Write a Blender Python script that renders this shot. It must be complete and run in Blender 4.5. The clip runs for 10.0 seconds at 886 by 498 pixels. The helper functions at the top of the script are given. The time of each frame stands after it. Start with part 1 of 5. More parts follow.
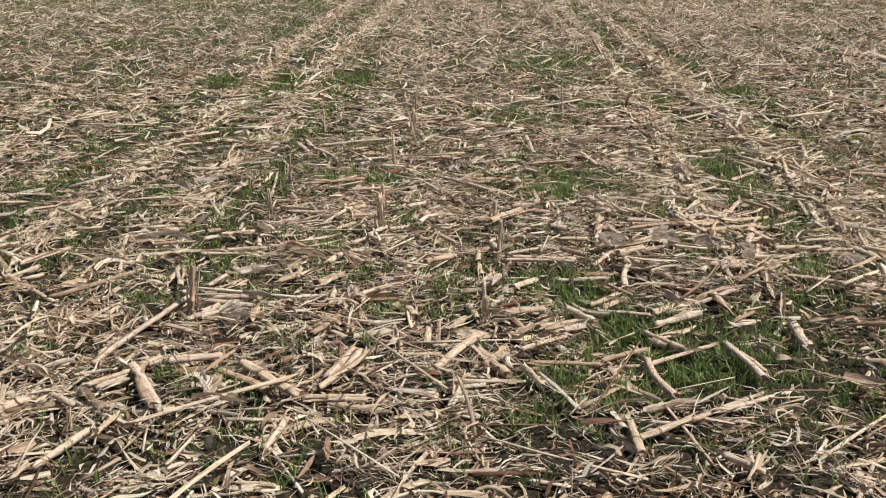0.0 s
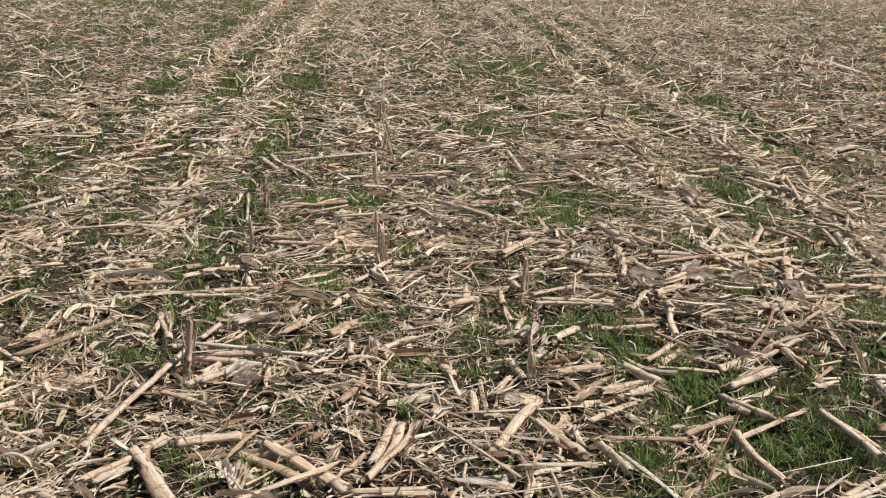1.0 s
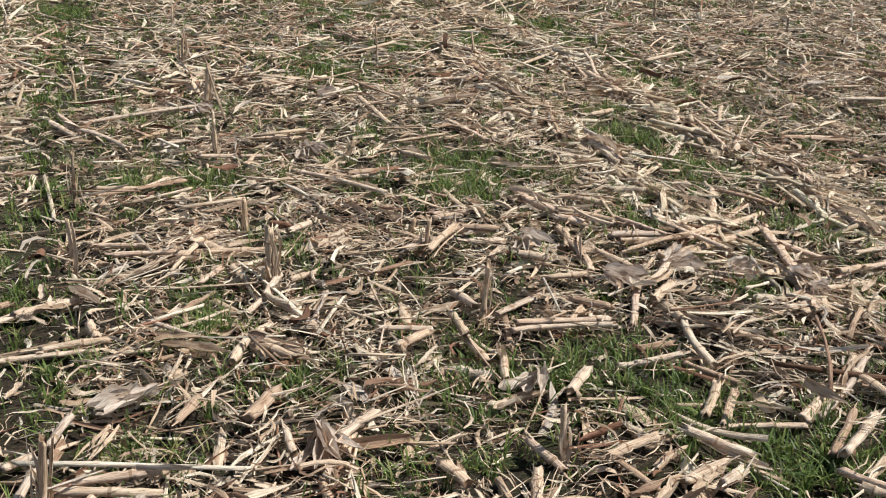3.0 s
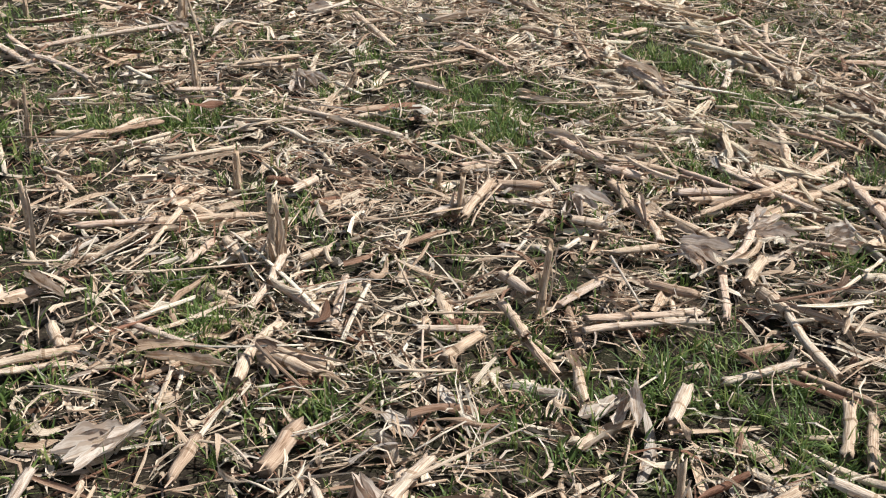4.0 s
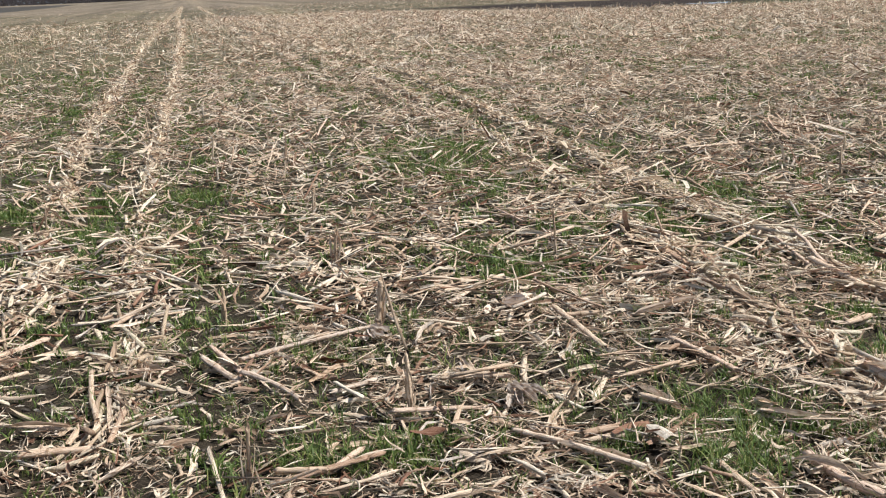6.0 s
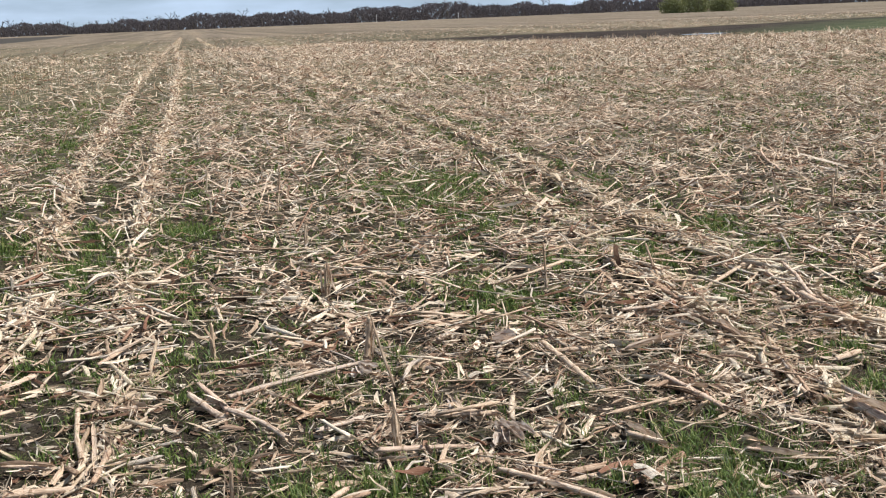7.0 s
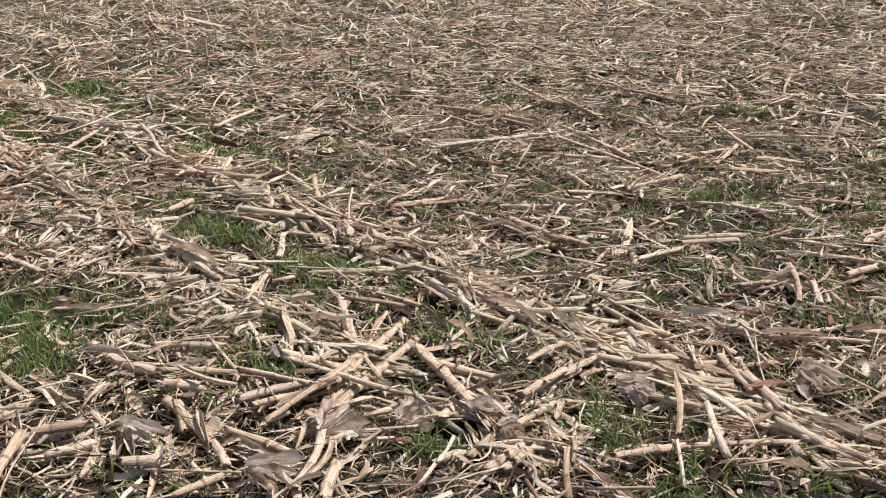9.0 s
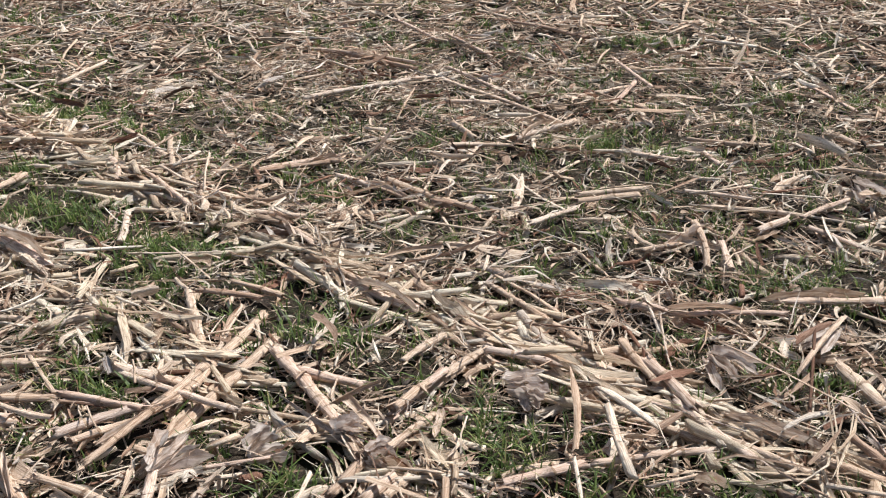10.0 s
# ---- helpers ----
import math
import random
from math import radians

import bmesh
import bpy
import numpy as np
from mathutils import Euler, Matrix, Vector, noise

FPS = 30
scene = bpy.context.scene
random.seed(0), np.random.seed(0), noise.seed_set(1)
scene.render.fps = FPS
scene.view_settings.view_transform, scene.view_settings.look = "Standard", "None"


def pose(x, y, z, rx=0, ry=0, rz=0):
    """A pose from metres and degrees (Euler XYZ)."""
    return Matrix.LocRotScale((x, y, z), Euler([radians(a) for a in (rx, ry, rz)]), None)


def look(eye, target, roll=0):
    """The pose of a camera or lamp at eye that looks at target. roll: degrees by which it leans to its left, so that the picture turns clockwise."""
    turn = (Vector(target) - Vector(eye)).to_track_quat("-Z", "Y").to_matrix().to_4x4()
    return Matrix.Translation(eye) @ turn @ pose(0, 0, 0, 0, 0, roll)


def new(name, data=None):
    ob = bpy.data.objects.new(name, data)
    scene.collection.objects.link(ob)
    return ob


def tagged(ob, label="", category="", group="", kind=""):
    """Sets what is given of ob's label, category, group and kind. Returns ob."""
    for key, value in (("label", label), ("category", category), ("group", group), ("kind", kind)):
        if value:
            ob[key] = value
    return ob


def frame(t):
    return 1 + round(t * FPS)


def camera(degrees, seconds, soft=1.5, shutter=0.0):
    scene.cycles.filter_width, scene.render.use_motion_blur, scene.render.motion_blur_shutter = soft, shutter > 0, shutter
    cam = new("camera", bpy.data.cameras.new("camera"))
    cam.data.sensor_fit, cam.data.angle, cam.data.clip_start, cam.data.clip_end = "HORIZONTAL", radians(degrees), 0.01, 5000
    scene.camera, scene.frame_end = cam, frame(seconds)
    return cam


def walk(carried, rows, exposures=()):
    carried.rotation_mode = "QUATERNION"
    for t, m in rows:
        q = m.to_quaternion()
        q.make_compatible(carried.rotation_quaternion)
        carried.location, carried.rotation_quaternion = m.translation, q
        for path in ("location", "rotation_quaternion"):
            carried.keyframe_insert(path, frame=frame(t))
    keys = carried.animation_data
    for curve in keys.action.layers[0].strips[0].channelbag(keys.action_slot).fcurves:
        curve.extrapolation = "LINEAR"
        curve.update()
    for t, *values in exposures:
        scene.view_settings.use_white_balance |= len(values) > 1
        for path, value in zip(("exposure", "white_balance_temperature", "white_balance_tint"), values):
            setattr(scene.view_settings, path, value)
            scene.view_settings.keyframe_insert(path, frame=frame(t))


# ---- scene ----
cam = camera(45.4, 10.0, soft=1.1)
PATH = [
    (0, (0.013, 0.072, 1.604), (-0.023, 1.992, 1.044), -0.8),
    (0.5, (-0.205, 0.424, 1.647), (-0.207, 2.347, 1.096), -0.3),
    (1, (-0.477, 0.717, 1.629), (-0.35, 2.631, 1.064), 0.4),
    (1.5, (-0.708, 1.053, 1.608), (-0.435, 2.941, 1.007), -1.0),
    (2, (-0.796, 1.493, 1.6), (-0.454, 3.363, 0.98), -1.7),
    (2.5, (-0.904, 1.801, 1.605), (-0.47, 3.642, 0.955), 0.2),
    (2.7, (-0.959, 1.954, 1.586), (-0.459, 3.772, 0.919), 0.8),
    (3.8, (-0.943, 2.894, 1.458), (-0.31, 4.585, 0.598), 1.4),
    (4, (-0.942, 3.007, 1.474), (-0.332, 4.696, 0.594), 1.7),
    (4.5, (-1.062, 3.296, 1.516), (-0.471, 5.034, 0.721), 1.2),
    (5, (-1.21, 3.495, 1.594), (-0.608, 5.287, 0.939), -2.8),
    (5.5, (-1.219, 3.522, 1.642), (-0.661, 5.347, 1.046), -3.1),
    (6, (-1.21, 3.509, 1.721), (-0.783, 5.404, 1.244), -2.3),
    (6.2, (-1.197, 3.506, 1.754), (-0.837, 5.427, 1.331), -2.3),
    (7.3, (-1.108, 3.505, 1.754), (-0.555, 5.378, 1.325), -2.4),
    (7.4, (-1.081, 3.512, 1.758), (-0.463, 5.364, 1.32), -2.6),
    (7.5, (-1.064, 3.508, 1.753), (-0.385, 5.335, 1.305), -2.4),
    (8, (-0.916, 3.419, 1.731), (-0.04, 5.151, 1.248), -2.2),
    (8.5, (-0.789, 3.283, 1.719), (0.263, 4.893, 1.167), -0.8),
    (9, (-0.566, 3.255, 1.619), (0.697, 4.653, 0.949), -0.7),
    (9.5, (-0.261, 3.456, 1.577), (1.093, 4.714, 0.812), 0.5),
    (10, (-0.075, 3.548, 1.588), (1.27, 4.794, 0.789), -1.7),
]
EXPOSURES = [(0.0, 0.15, 6650, 5), (2.5, 0.27, 6550, 5), (4.5, 0.42, 6300, 6), (7.4, 0.40, 6400, 8), (8.5, 0.38, 6550, 9), (10.0, 0.43, 6200, 10)]
walk(cam, [(t, look(eye, target, roll)) for t, eye, target, roll in PATH], EXPOSURES)


# ---- world and sun ----
SUN_TURN, SUN_HEIGHT = 100.0, 54.0   # compass turn from +y towards +x, and height above the horizon
world = bpy.data.worlds.new("sky")
scene.world = world
world.use_nodes = True
wn = world.node_tree.nodes
sky = wn.new("ShaderNodeTexSky")
sky.sky_type, sky.sun_disc = "NISHITA", False
sky.sun_elevation, sky.sun_rotation = radians(SUN_HEIGHT), radians(SUN_TURN)
sky.air_density, sky.dust_density, sky.ozone_density = 1.0, 0.6, 1.0
wn["Background"].inputs["Strength"].default_value = 0.036
facing = wn.new("ShaderNodeTexCoord")
raised = wn.new("ShaderNodeVectorMath")
raised.operation, raised.inputs[1].default_value = "ADD", (0, 0, 0.07)   # clear air: little haze low down
world.node_tree.links.new(facing.outputs["Generated"], raised.inputs[0])
world.node_tree.links.new(raised.outputs[0], sky.inputs["Vector"])
stretch = wn.new("ShaderNodeMapping")
stretch.inputs["Scale"].default_value = (2.0, 2.0, 9.0)
world.node_tree.links.new(facing.outputs["Generated"], stretch.inputs["Vector"])
cloud = wn.new("ShaderNodeTexNoise")
cloud.inputs["Scale"].default_value, cloud.inputs["Detail"].default_value = 1.6, 6.0
world.node_tree.links.new(stretch.outputs[0], cloud.inputs["Vector"])
veil = wn.new("ShaderNodeValToRGB")
veil.color_ramp.elements[0].position, veil.color_ramp.elements[1].position = 0.28, 0.60
world.node_tree.links.new(cloud.outputs["Fac"], veil.inputs["Fac"])
blend = wn.new("ShaderNodeMix")
blend.data_type = "RGBA"
blend.inputs[7].default_value = (14.6, 17.8, 23.0, 1.0)
height = wn.new("ShaderNodeSeparateXYZ")
world.node_tree.links.new(facing.outputs["Generated"], height.inputs[0])
low = wn.new("ShaderNodeMapRange")
low.inputs["From Min"].default_value, low.inputs["From Max"].default_value = 0.05, 0.55
low.inputs["To Min"].default_value, low.inputs["To Max"].default_value = 1.0, 0.15
world.node_tree.links.new(height.outputs["Z"], low.inputs["Value"])
share = wn.new("ShaderNodeMath")
share.operation = "MULTIPLY"
world.node_tree.links.new(veil.outputs["Color"], share.inputs[0])
world.node_tree.links.new(low.outputs["Result"], share.inputs[1])
world.node_tree.links.new(share.outputs[0], blend.inputs[0])
world.node_tree.links.new(sky.outputs["Color"], blend.inputs[6])
world.node_tree.links.new(blend.outputs[2], wn["Background"].inputs["Color"])
sun_data = bpy.data.lights.new("sun", "SUN")
sun_data.energy, sun_data.angle, sun_data.color = 5.0, radians(1.0), (1.0, 0.965, 0.915)
sun = new("sun", sun_data)
away = Vector((math.sin(radians(SUN_TURN)), math.cos(radians(SUN_TURN)), math.tan(radians(SUN_HEIGHT))))
sun.matrix_world = look(Vector((0, 0, 30)) + away, Vector((0, 0, 30)))


# ---- materials ----
class Nodes:
    """A small builder for node materials."""

    def __init__(self, name):
        self.mat = bpy.data.materials.new(name)
        self.mat.use_nodes = True
        self.tree = self.mat.node_tree
        self.bsdf = self.tree.nodes["Principled BSDF"]
        self.out = self.tree.nodes["Material Output"]

    def add(self, kind, **values):
        n = self.tree.nodes.new(kind)
        for k, v in values.items():
            setattr(n, k, v)
        return n

    def link(self, a, b):
        self.tree.links.new(a, b)

    def noise(self, vector, scale, detail=4.0, rough=0.6, dims="3D"):
        n = self.add("ShaderNodeTexNoise", noise_dimensions=dims)
        n.inputs["Scale"].default_value, n.inputs["Detail"].default_value, n.inputs["Roughness"].default_value = scale, detail, rough
        if vector is not None:
            self.link(vector, n.inputs["Vector"])
        return n.outputs["Fac"]

    def ramp(self, fac, stops, mode="LINEAR"):
        n = self.add("ShaderNodeValToRGB")
        n.color_ramp.interpolation = mode
        el = n.color_ramp.elements
        while len(el) < len(stops):
            el.new(0.5)
        for e, (p, c) in zip(el, stops):
            e.position, e.color = p, (*c, 1.0) if len(c) == 3 else c
        self.link(fac, n.inputs["Fac"])
        return n.outputs["Color"]

    def math(self, op, a, b=None, c=None, clamp=False):
        n = self.add("ShaderNodeMath", operation=op, use_clamp=clamp)
        for i, v in enumerate((a, b, c)):
            if v is None:
                continue
            if isinstance(v, (int, float)):
                n.inputs[i].default_value = v
            else:
                self.link(v, n.inputs[i])
        return n.outputs[0]

    def mix(self, fac, a, b, blend="MIX"):
        n = self.add("ShaderNodeMix", data_type="RGBA", blend_type=blend)
        for sock, v in ((n.inputs[0], fac), (n.inputs[6], a), (n.inputs[7], b)):
            if isinstance(v, (int, float)):
                sock.default_value = v
            elif isinstance(v, tuple):
                sock.default_value = (*v, 1.0)
            else:
                self.link(v, sock)
        return n.outputs[2]

    def bump(self, height, strength, distance):
        n = self.add("ShaderNodeBump")
        n.inputs["Strength"].default_value, n.inputs["Distance"].default_value = strength, distance
        self.link(height, n.inputs["Height"])
        self.link(n.outputs["Normal"], self.bsdf.inputs["Normal"])

    def let_through(self, colour, thin):
        """Lets a share of the light pass through a thin surface."""
        glow = self.add("ShaderNodeBsdfTranslucent")
        self.link(colour, glow.inputs["Color"])
        both = self.add("ShaderNodeMixShader")
        both.inputs[0].default_value = thin
        self.link(self.bsdf.outputs[0], both.inputs[1])
        self.link(glow.outputs[0], both.inputs[2])
        self.link(both.outputs[0], self.out.inputs["Surface"])

    def finish(self, colour, rough):
        self.link(colour, self.bsdf.inputs["Base Color"])
        if isinstance(rough, (int, float)):
            self.bsdf.inputs["Roughness"].default_value = rough
        else:
            self.link(rough, self.bsdf.inputs["Roughness"])
        return self.mat


STRAW = [(0.00, (0.10, 0.066, 0.045)), (0.05, (0.30, 0.165, 0.115)), (0.12, (0.40, 0.280, 0.205)), (0.24, (0.59, 0.452, 0.335)), (0.39, (0.70, 0.557, 0.425)),
         (0.55, (0.79, 0.655, 0.515)), (0.72, (0.85, 0.735, 0.590)), (0.90, (0.88, 0.805, 0.680)), (0.96, (0.62, 0.555, 0.490)), (1.0, (0.45, 0.400, 0.365))]


def straw_material(name, per_island, stops=STRAW, fibre=1.0, thin=0.0):
    m = Nodes(name)
    if per_island:
        rnd = m.add("ShaderNodeNewGeometry").outputs["Random Per Island"]
    else:
        rnd = m.add("ShaderNodeObjectInfo").outputs["Random"]
    uv = m.add("ShaderNodeUVMap", uv_map="grain").outputs["UV"]
    shift = m.add("ShaderNodeCombineXYZ")
    m.link(m.math("MULTIPLY", rnd, 57.0), shift.inputs[0])
    m.link(m.math("MULTIPLY", rnd, 31.0), shift.inputs[1])
    moved = m.add("ShaderNodeVectorMath", operation="ADD")
    m.link(uv, moved.inputs[0])
    m.link(shift.outputs[0], moved.inputs[1])
    longwise = m.add("ShaderNodeMapping")
    longwise.inputs["Scale"].default_value = (9.0, 420.0, 1.0)   # grain coordinates are metres along and across
    m.link(moved.outputs[0], longwise.inputs["Vector"])
    fibres = m.noise(longwise.outputs[0], 1.0, 3.0, 0.65, "2D")
    spread = m.add("ShaderNodeMapping")
    spread.inputs["Scale"].default_value = (16.0, 110.0, 1.0)
    m.link(moved.outputs[0], spread.inputs["Vector"])
    blotch = m.noise(spread.outputs[0], 1.0, 4.0, 0.65, "2D")
    base = m.ramp(rnd, stops)
    # some drifts of residue have weathered pinkish
    rosy = m.noise(m.add("ShaderNodeNewGeometry").outputs["Position"], 1.5, 2.0, 0.5)
    base = m.mix(m.ramp(rosy, [(0.48, (0, 0, 0)), (0.66, (1, 1, 1))]), base, m.mix(1.0, base, (1.0, 0.955, 0.93), "MULTIPLY"))
    streaked = m.mix(m.ramp(fibres, [(0.40, (0, 0, 0)), (0.60, (1, 1, 1))]), m.mix(1.0, base, (0.71, 0.63, 0.57), "MULTIPLY"), base)
    stained = m.mix(m.ramp(blotch, [(0.50, (0, 0, 0)), (0.70, (0.85, 0.85, 0.85))]), streaked, m.mix(1.0, streaked, (0.50, 0.43, 0.38), "MULTIPLY"))
    m.bump(m.math("ADD", fibres, m.math("MULTIPLY", blotch, 0.6)), 0.8 * fibre, 0.003)
    mat = m.finish(stained, 0.85)
    m.bsdf.inputs["Specular IOR Level"].default_value = 0.12
    if thin:
        m.let_through(stained, thin)
    return mat


def grass_material():
    m = Nodes("young_grass")
    rnd = m.add("ShaderNodeNewGeometry").outputs["Random Per Island"]
    base = m.ramp(rnd, [(0.0, (0.066, 0.102, 0.028)), (0.4, (0.116, 0.172, 0.046)), (0.72, (0.175, 0.240, 0.062)), (0.90, (0.25, 0.280, 0.085)), (1.0, (0.34, 0.29, 0.13))])
    mat = m.finish(base, 0.5)
    m.bsdf.inputs["Specular IOR Level"].default_value = 0.3
    m.let_through(base, 0.35)
    return mat


def ground_material():
    m = Nodes("field_soil")
    where = m.add("ShaderNodeNewGeometry").outputs["Position"]
    axes = m.add("ShaderNodeSeparateXYZ")
    m.link(where, axes.inputs[0])
    x, y = axes.outputs[0], axes.outputs[1]
    clods = m.noise(where, 38.0, 6.0, 0.7)
    patches = m.noise(where, 1.3, 3.0, 0.5)
    soil = m.ramp(clods, [(0.25, (0.016, 0.012, 0.010)), (0.55, (0.040, 0.031, 0.024)), (0.8, (0.080, 0.062, 0.047))])
    soil = m.mix(m.ramp(patches, [(0.4, (0, 0, 0)), (0.7, (0.6, 0.6, 0.6))]), soil, m.mix(1.0, soil, (1.4, 1.4, 1.2), "MULTIPLY"))
    # seedlings and moss too small to stand as blades
    moss = m.noise(where, 5.5, 6.0, 0.75)
    soil = m.mix(m.ramp(moss, [(0.50, (0, 0, 0)), (0.66, (0.7, 0.7, 0.7))]), soil, (0.032, 0.042, 0.016))
    # chopped residue too fine to lie as pieces, close by
    flat = m.add("ShaderNodeMapping")
    flat.inputs["Scale"].default_value = (60.0, 190.0, 60.0)
    m.link(where, flat.inputs["Vector"])
    chaff = m.noise(flat.outputs[0], 1.0, 4.0, 0.7)
    near = m.mix(m.ramp(chaff, [(0.54, (0, 0, 0)), (0.68, (0.35, 0.35, 0.35))]), soil, (0.30, 0.235, 0.160))
    # the residue cover of the open field, with its drill lines
    lines = m.add("ShaderNodeMapping")
    lines.inputs["Scale"].default_value = (1.1, 0.004, 1.0)
    m.link(where, lines.inputs["Vector"])
    drill = m.noise(lines.outputs[0], 1.0, 3.0, 0.6)
    strewn = m.add("ShaderNodeMapping")
    strewn.inputs["Scale"].default_value = (4.5, 1.6, 4.5)
    m.link(where, strewn.inputs["Vector"])
    speck = m.noise(strewn.outputs[0], 1.0, 7.0, 0.8)
    broad = m.noise(where, 0.045, 3.0, 0.5)
    cover = m.ramp(speck, [(0.34, (0.030, 0.031, 0.014)), (0.50, (0.085, 0.081, 0.042)), (0.66, (0.33, 0.285, 0.185))])
    cover = m.mix(m.ramp(drill, [(0.40, (0, 0, 0)), (0.62, (0.8, 0.8, 0.8))]), cover, m.mix(1.0, cover, (0.55, 0.54, 0.48), "MULTIPLY"))
    cover = m.mix(m.ramp(broad, [(0.35, (0, 0, 0)), (0.65, (0.45, 0.45, 0.45))]), cover, (0.21, 0.172, 0.122))
    reach = m.add("ShaderNodeVectorMath", operation="LENGTH")
    m.link(where, reach.inputs[0])
    far = m.math("DIVIDE", m.math("SUBTRACT", reach.outputs["Value"], 10.0), 22.0, clamp=True)
    field = m.mix(far, near, cover)
    # the far slope, evenly strewn with weathered straw
    slope = m.math("DIVIDE", m.math("SUBTRACT", m.math("ADD", reach.outputs["Value"], m.math("MULTIPLY", broad, 40.0)), 75.0), 70.0, clamp=True)
    field = m.mix(m.math("MULTIPLY", slope, 0.75), field, m.ramp(m.math("ADD", m.math("MULTIPLY", m.noise(where, 0.12, 5.0, 0.7), 0.5), m.math("MULTIPLY", speck, 0.5)), [(0.38, (0.105, 0.083, 0.062)), (0.50, (0.210, 0.164, 0.128)), (0.62, (0.35, 0.280, 0.222))]))
    streak = m.add("ShaderNodeMapping")
    streak.inputs["Scale"].default_value = (0.35, 0.003, 0.35)
    m.link(where, streak.inputs["Vector"])
    swaths = m.ramp(m.noise(streak.outputs[0], 1.0, 5.0, 0.75), [(0.38, (0.52, 0.51, 0.48)), (0.50, (0.95, 0.95, 0.95)), (0.62, (1.3, 1.27, 1.18))])
    field = m.mix(m.math("MULTIPLY", far, 0.85), field, m.mix(1.0, field, swaths, "MULTIPLY"))
    # the grassed waterway, between its near and far edges over the way along it
    wobble = m.math("MULTIPLY", m.math("SUBTRACT", m.noise(where, 0.12, 3.0, 0.5), 0.5), 5.0)
    across = m.math("ADD", m.math("ADD", m.math("MULTIPLY", x, WATERWAY[0]), m.math("MULTIPLY", y, WATERWAY[1])), wobble)
    along = m.math("SUBTRACT", m.math("MULTIPLY", x, WATERWAY[1]), m.math("MULTIPLY", y, WATERWAY[0]))
    place = m.math("DIVIDE", m.math("ADD", along, 60.0), 100.0, clamp=True)

    def edge(line):
        value = m.ramp(place, [((a + 60.0) / 100.0, (v / 160.0,) * 3) for a, v in line])
        return m.math("MULTIPLY", value, 160.0)

    near_edge, far_edge = edge(NEAR_BANK), edge(FAR_BANK)
    past = m.math("SUBTRACT", across, near_edge)
    short = m.math("SUBTRACT", far_edge, across)
    inside = m.math("MULTIPLY", m.math("MULTIPLY", m.math("DIVIDE", past, 4.5, clamp=True), m.math("DIVIDE", short, 2.0, clamp=True)), m.math("DIVIDE", m.math("ADD", along, 57.0), 9.0, clamp=True))
    turf = m.noise(where, 0.6, 5.0, 0.65)
    dark = m.ramp(turf, [(0.35, (0.024, 0.018, 0.015)), (0.65, (0.055, 0.042, 0.034))])
    grassy = m.ramp(turf, [(0.35, (0.050, 0.060, 0.030)), (0.65, (0.090, 0.100, 0.052))])
    green_share = m.math("MULTIPLY", m.math("DIVIDE", m.math("ADD", along, 33.0), 8.0, clamp=True), m.math("DIVIDE", m.math("SUBTRACT", short, m.math("ADD", 2.5, m.math("MULTIPLY", m.math("MAXIMUM", m.math("ADD", along, 27.0), 0.0), 0.85))), 2.5, clamp=True))
    ground_colour = m.mix(inside, field, m.mix(green_share, dark, grassy))
    # a dark tilled strip far off to one side
    side = m.math("MULTIPLY", m.math("ADD", m.math("ADD", x, m.math("MULTIPLY", y, 0.058)), m.math("ADD", wobble, 16.0)), -0.4, clamp=True)
    length = m.math("MULTIPLY", m.math("DIVIDE", m.math("SUBTRACT", m.math("ADD", y, wobble), 150.0), 4.0, clamp=True), m.math("DIVIDE", m.math("SUBTRACT", 460.0, y), 30.0, clamp=True))
    ground_colour = m.mix(m.math("MULTIPLY", m.math("MULTIPLY", side, length), 0.92), ground_colour, (0.052, 0.048, 0.044))
    m.bump(m.math("ADD", clods, m.math("MULTIPLY", chaff, 0.4)), 0.9, 0.02)
    m.bsdf.inputs["Specular IOR Level"].default_value = 0.08
    return m.finish(ground_colour, 0.95)


def plain_material(name, stops, scale, rough, bump=0.0, thin=0.0):
    m = Nodes(name)
    spots = m.noise(m.add("ShaderNodeTexCoord").outputs["Object"], scale, 5.0, 0.65)
    if bump:
        m.bump(spots, bump, 0.01)
    colour = m.ramp(spots, stops)
    mat = m.finish(colour, rough)
    if thin:
        m.let_through(colour, thin)
    return mat


# unit normal across the waterway; its banks as (way along, offset across)
WATERWAY = (0.795, 0.607)
NEAR_BANK = [(-56, 52.0), (-45, 51.0), (-38, 49.8), (-31, 51.5), (-24, 54.0), (-18, 58.5), (-12, 62.5), (30, 88.0)]
FAR_BANK = [(-56, 51.5), (-50, 57.0), (-45, 62.5), (-38, 68.0), (-34, 75.0), (-30, 82.0), (-25, 88.0), (30, 125.0)]
SOIL = ground_material()
LITTER_STEM = straw_material("stem_litter", True)
LITTER_LEAF = straw_material("leaf_litter", True, thin=0.15)
DRIFT = straw_material("drift_straw", True, [(0.0, (0.34, 0.245, 0.185)), (0.15, (0.62, 0.490, 0.360)), (0.4, (0.79, 0.665, 0.505)), (0.65, (0.86, 0.760, 0.590)), (0.9, (0.90, 0.840, 0.700)), (1.0, (0.66, 0.590, 0.520))], thin=0.2)
STEM = straw_material("dry_stem", False, [(0.0, (0.46, 0.330, 0.245)), (0.25, (0.65, 0.515, 0.392)), (0.5, (0.73, 0.588, 0.460)), (0.7, (0.70, 0.540, 0.440)), (0.88, (0.77, 0.645, 0.525)), (1.0, (0.60, 0.500, 0.43))])
KNOT = straw_material("stem_knot", False, [(0.0, (0.30, 0.215, 0.150)), (1.0, (0.50, 0.380, 0.275))])
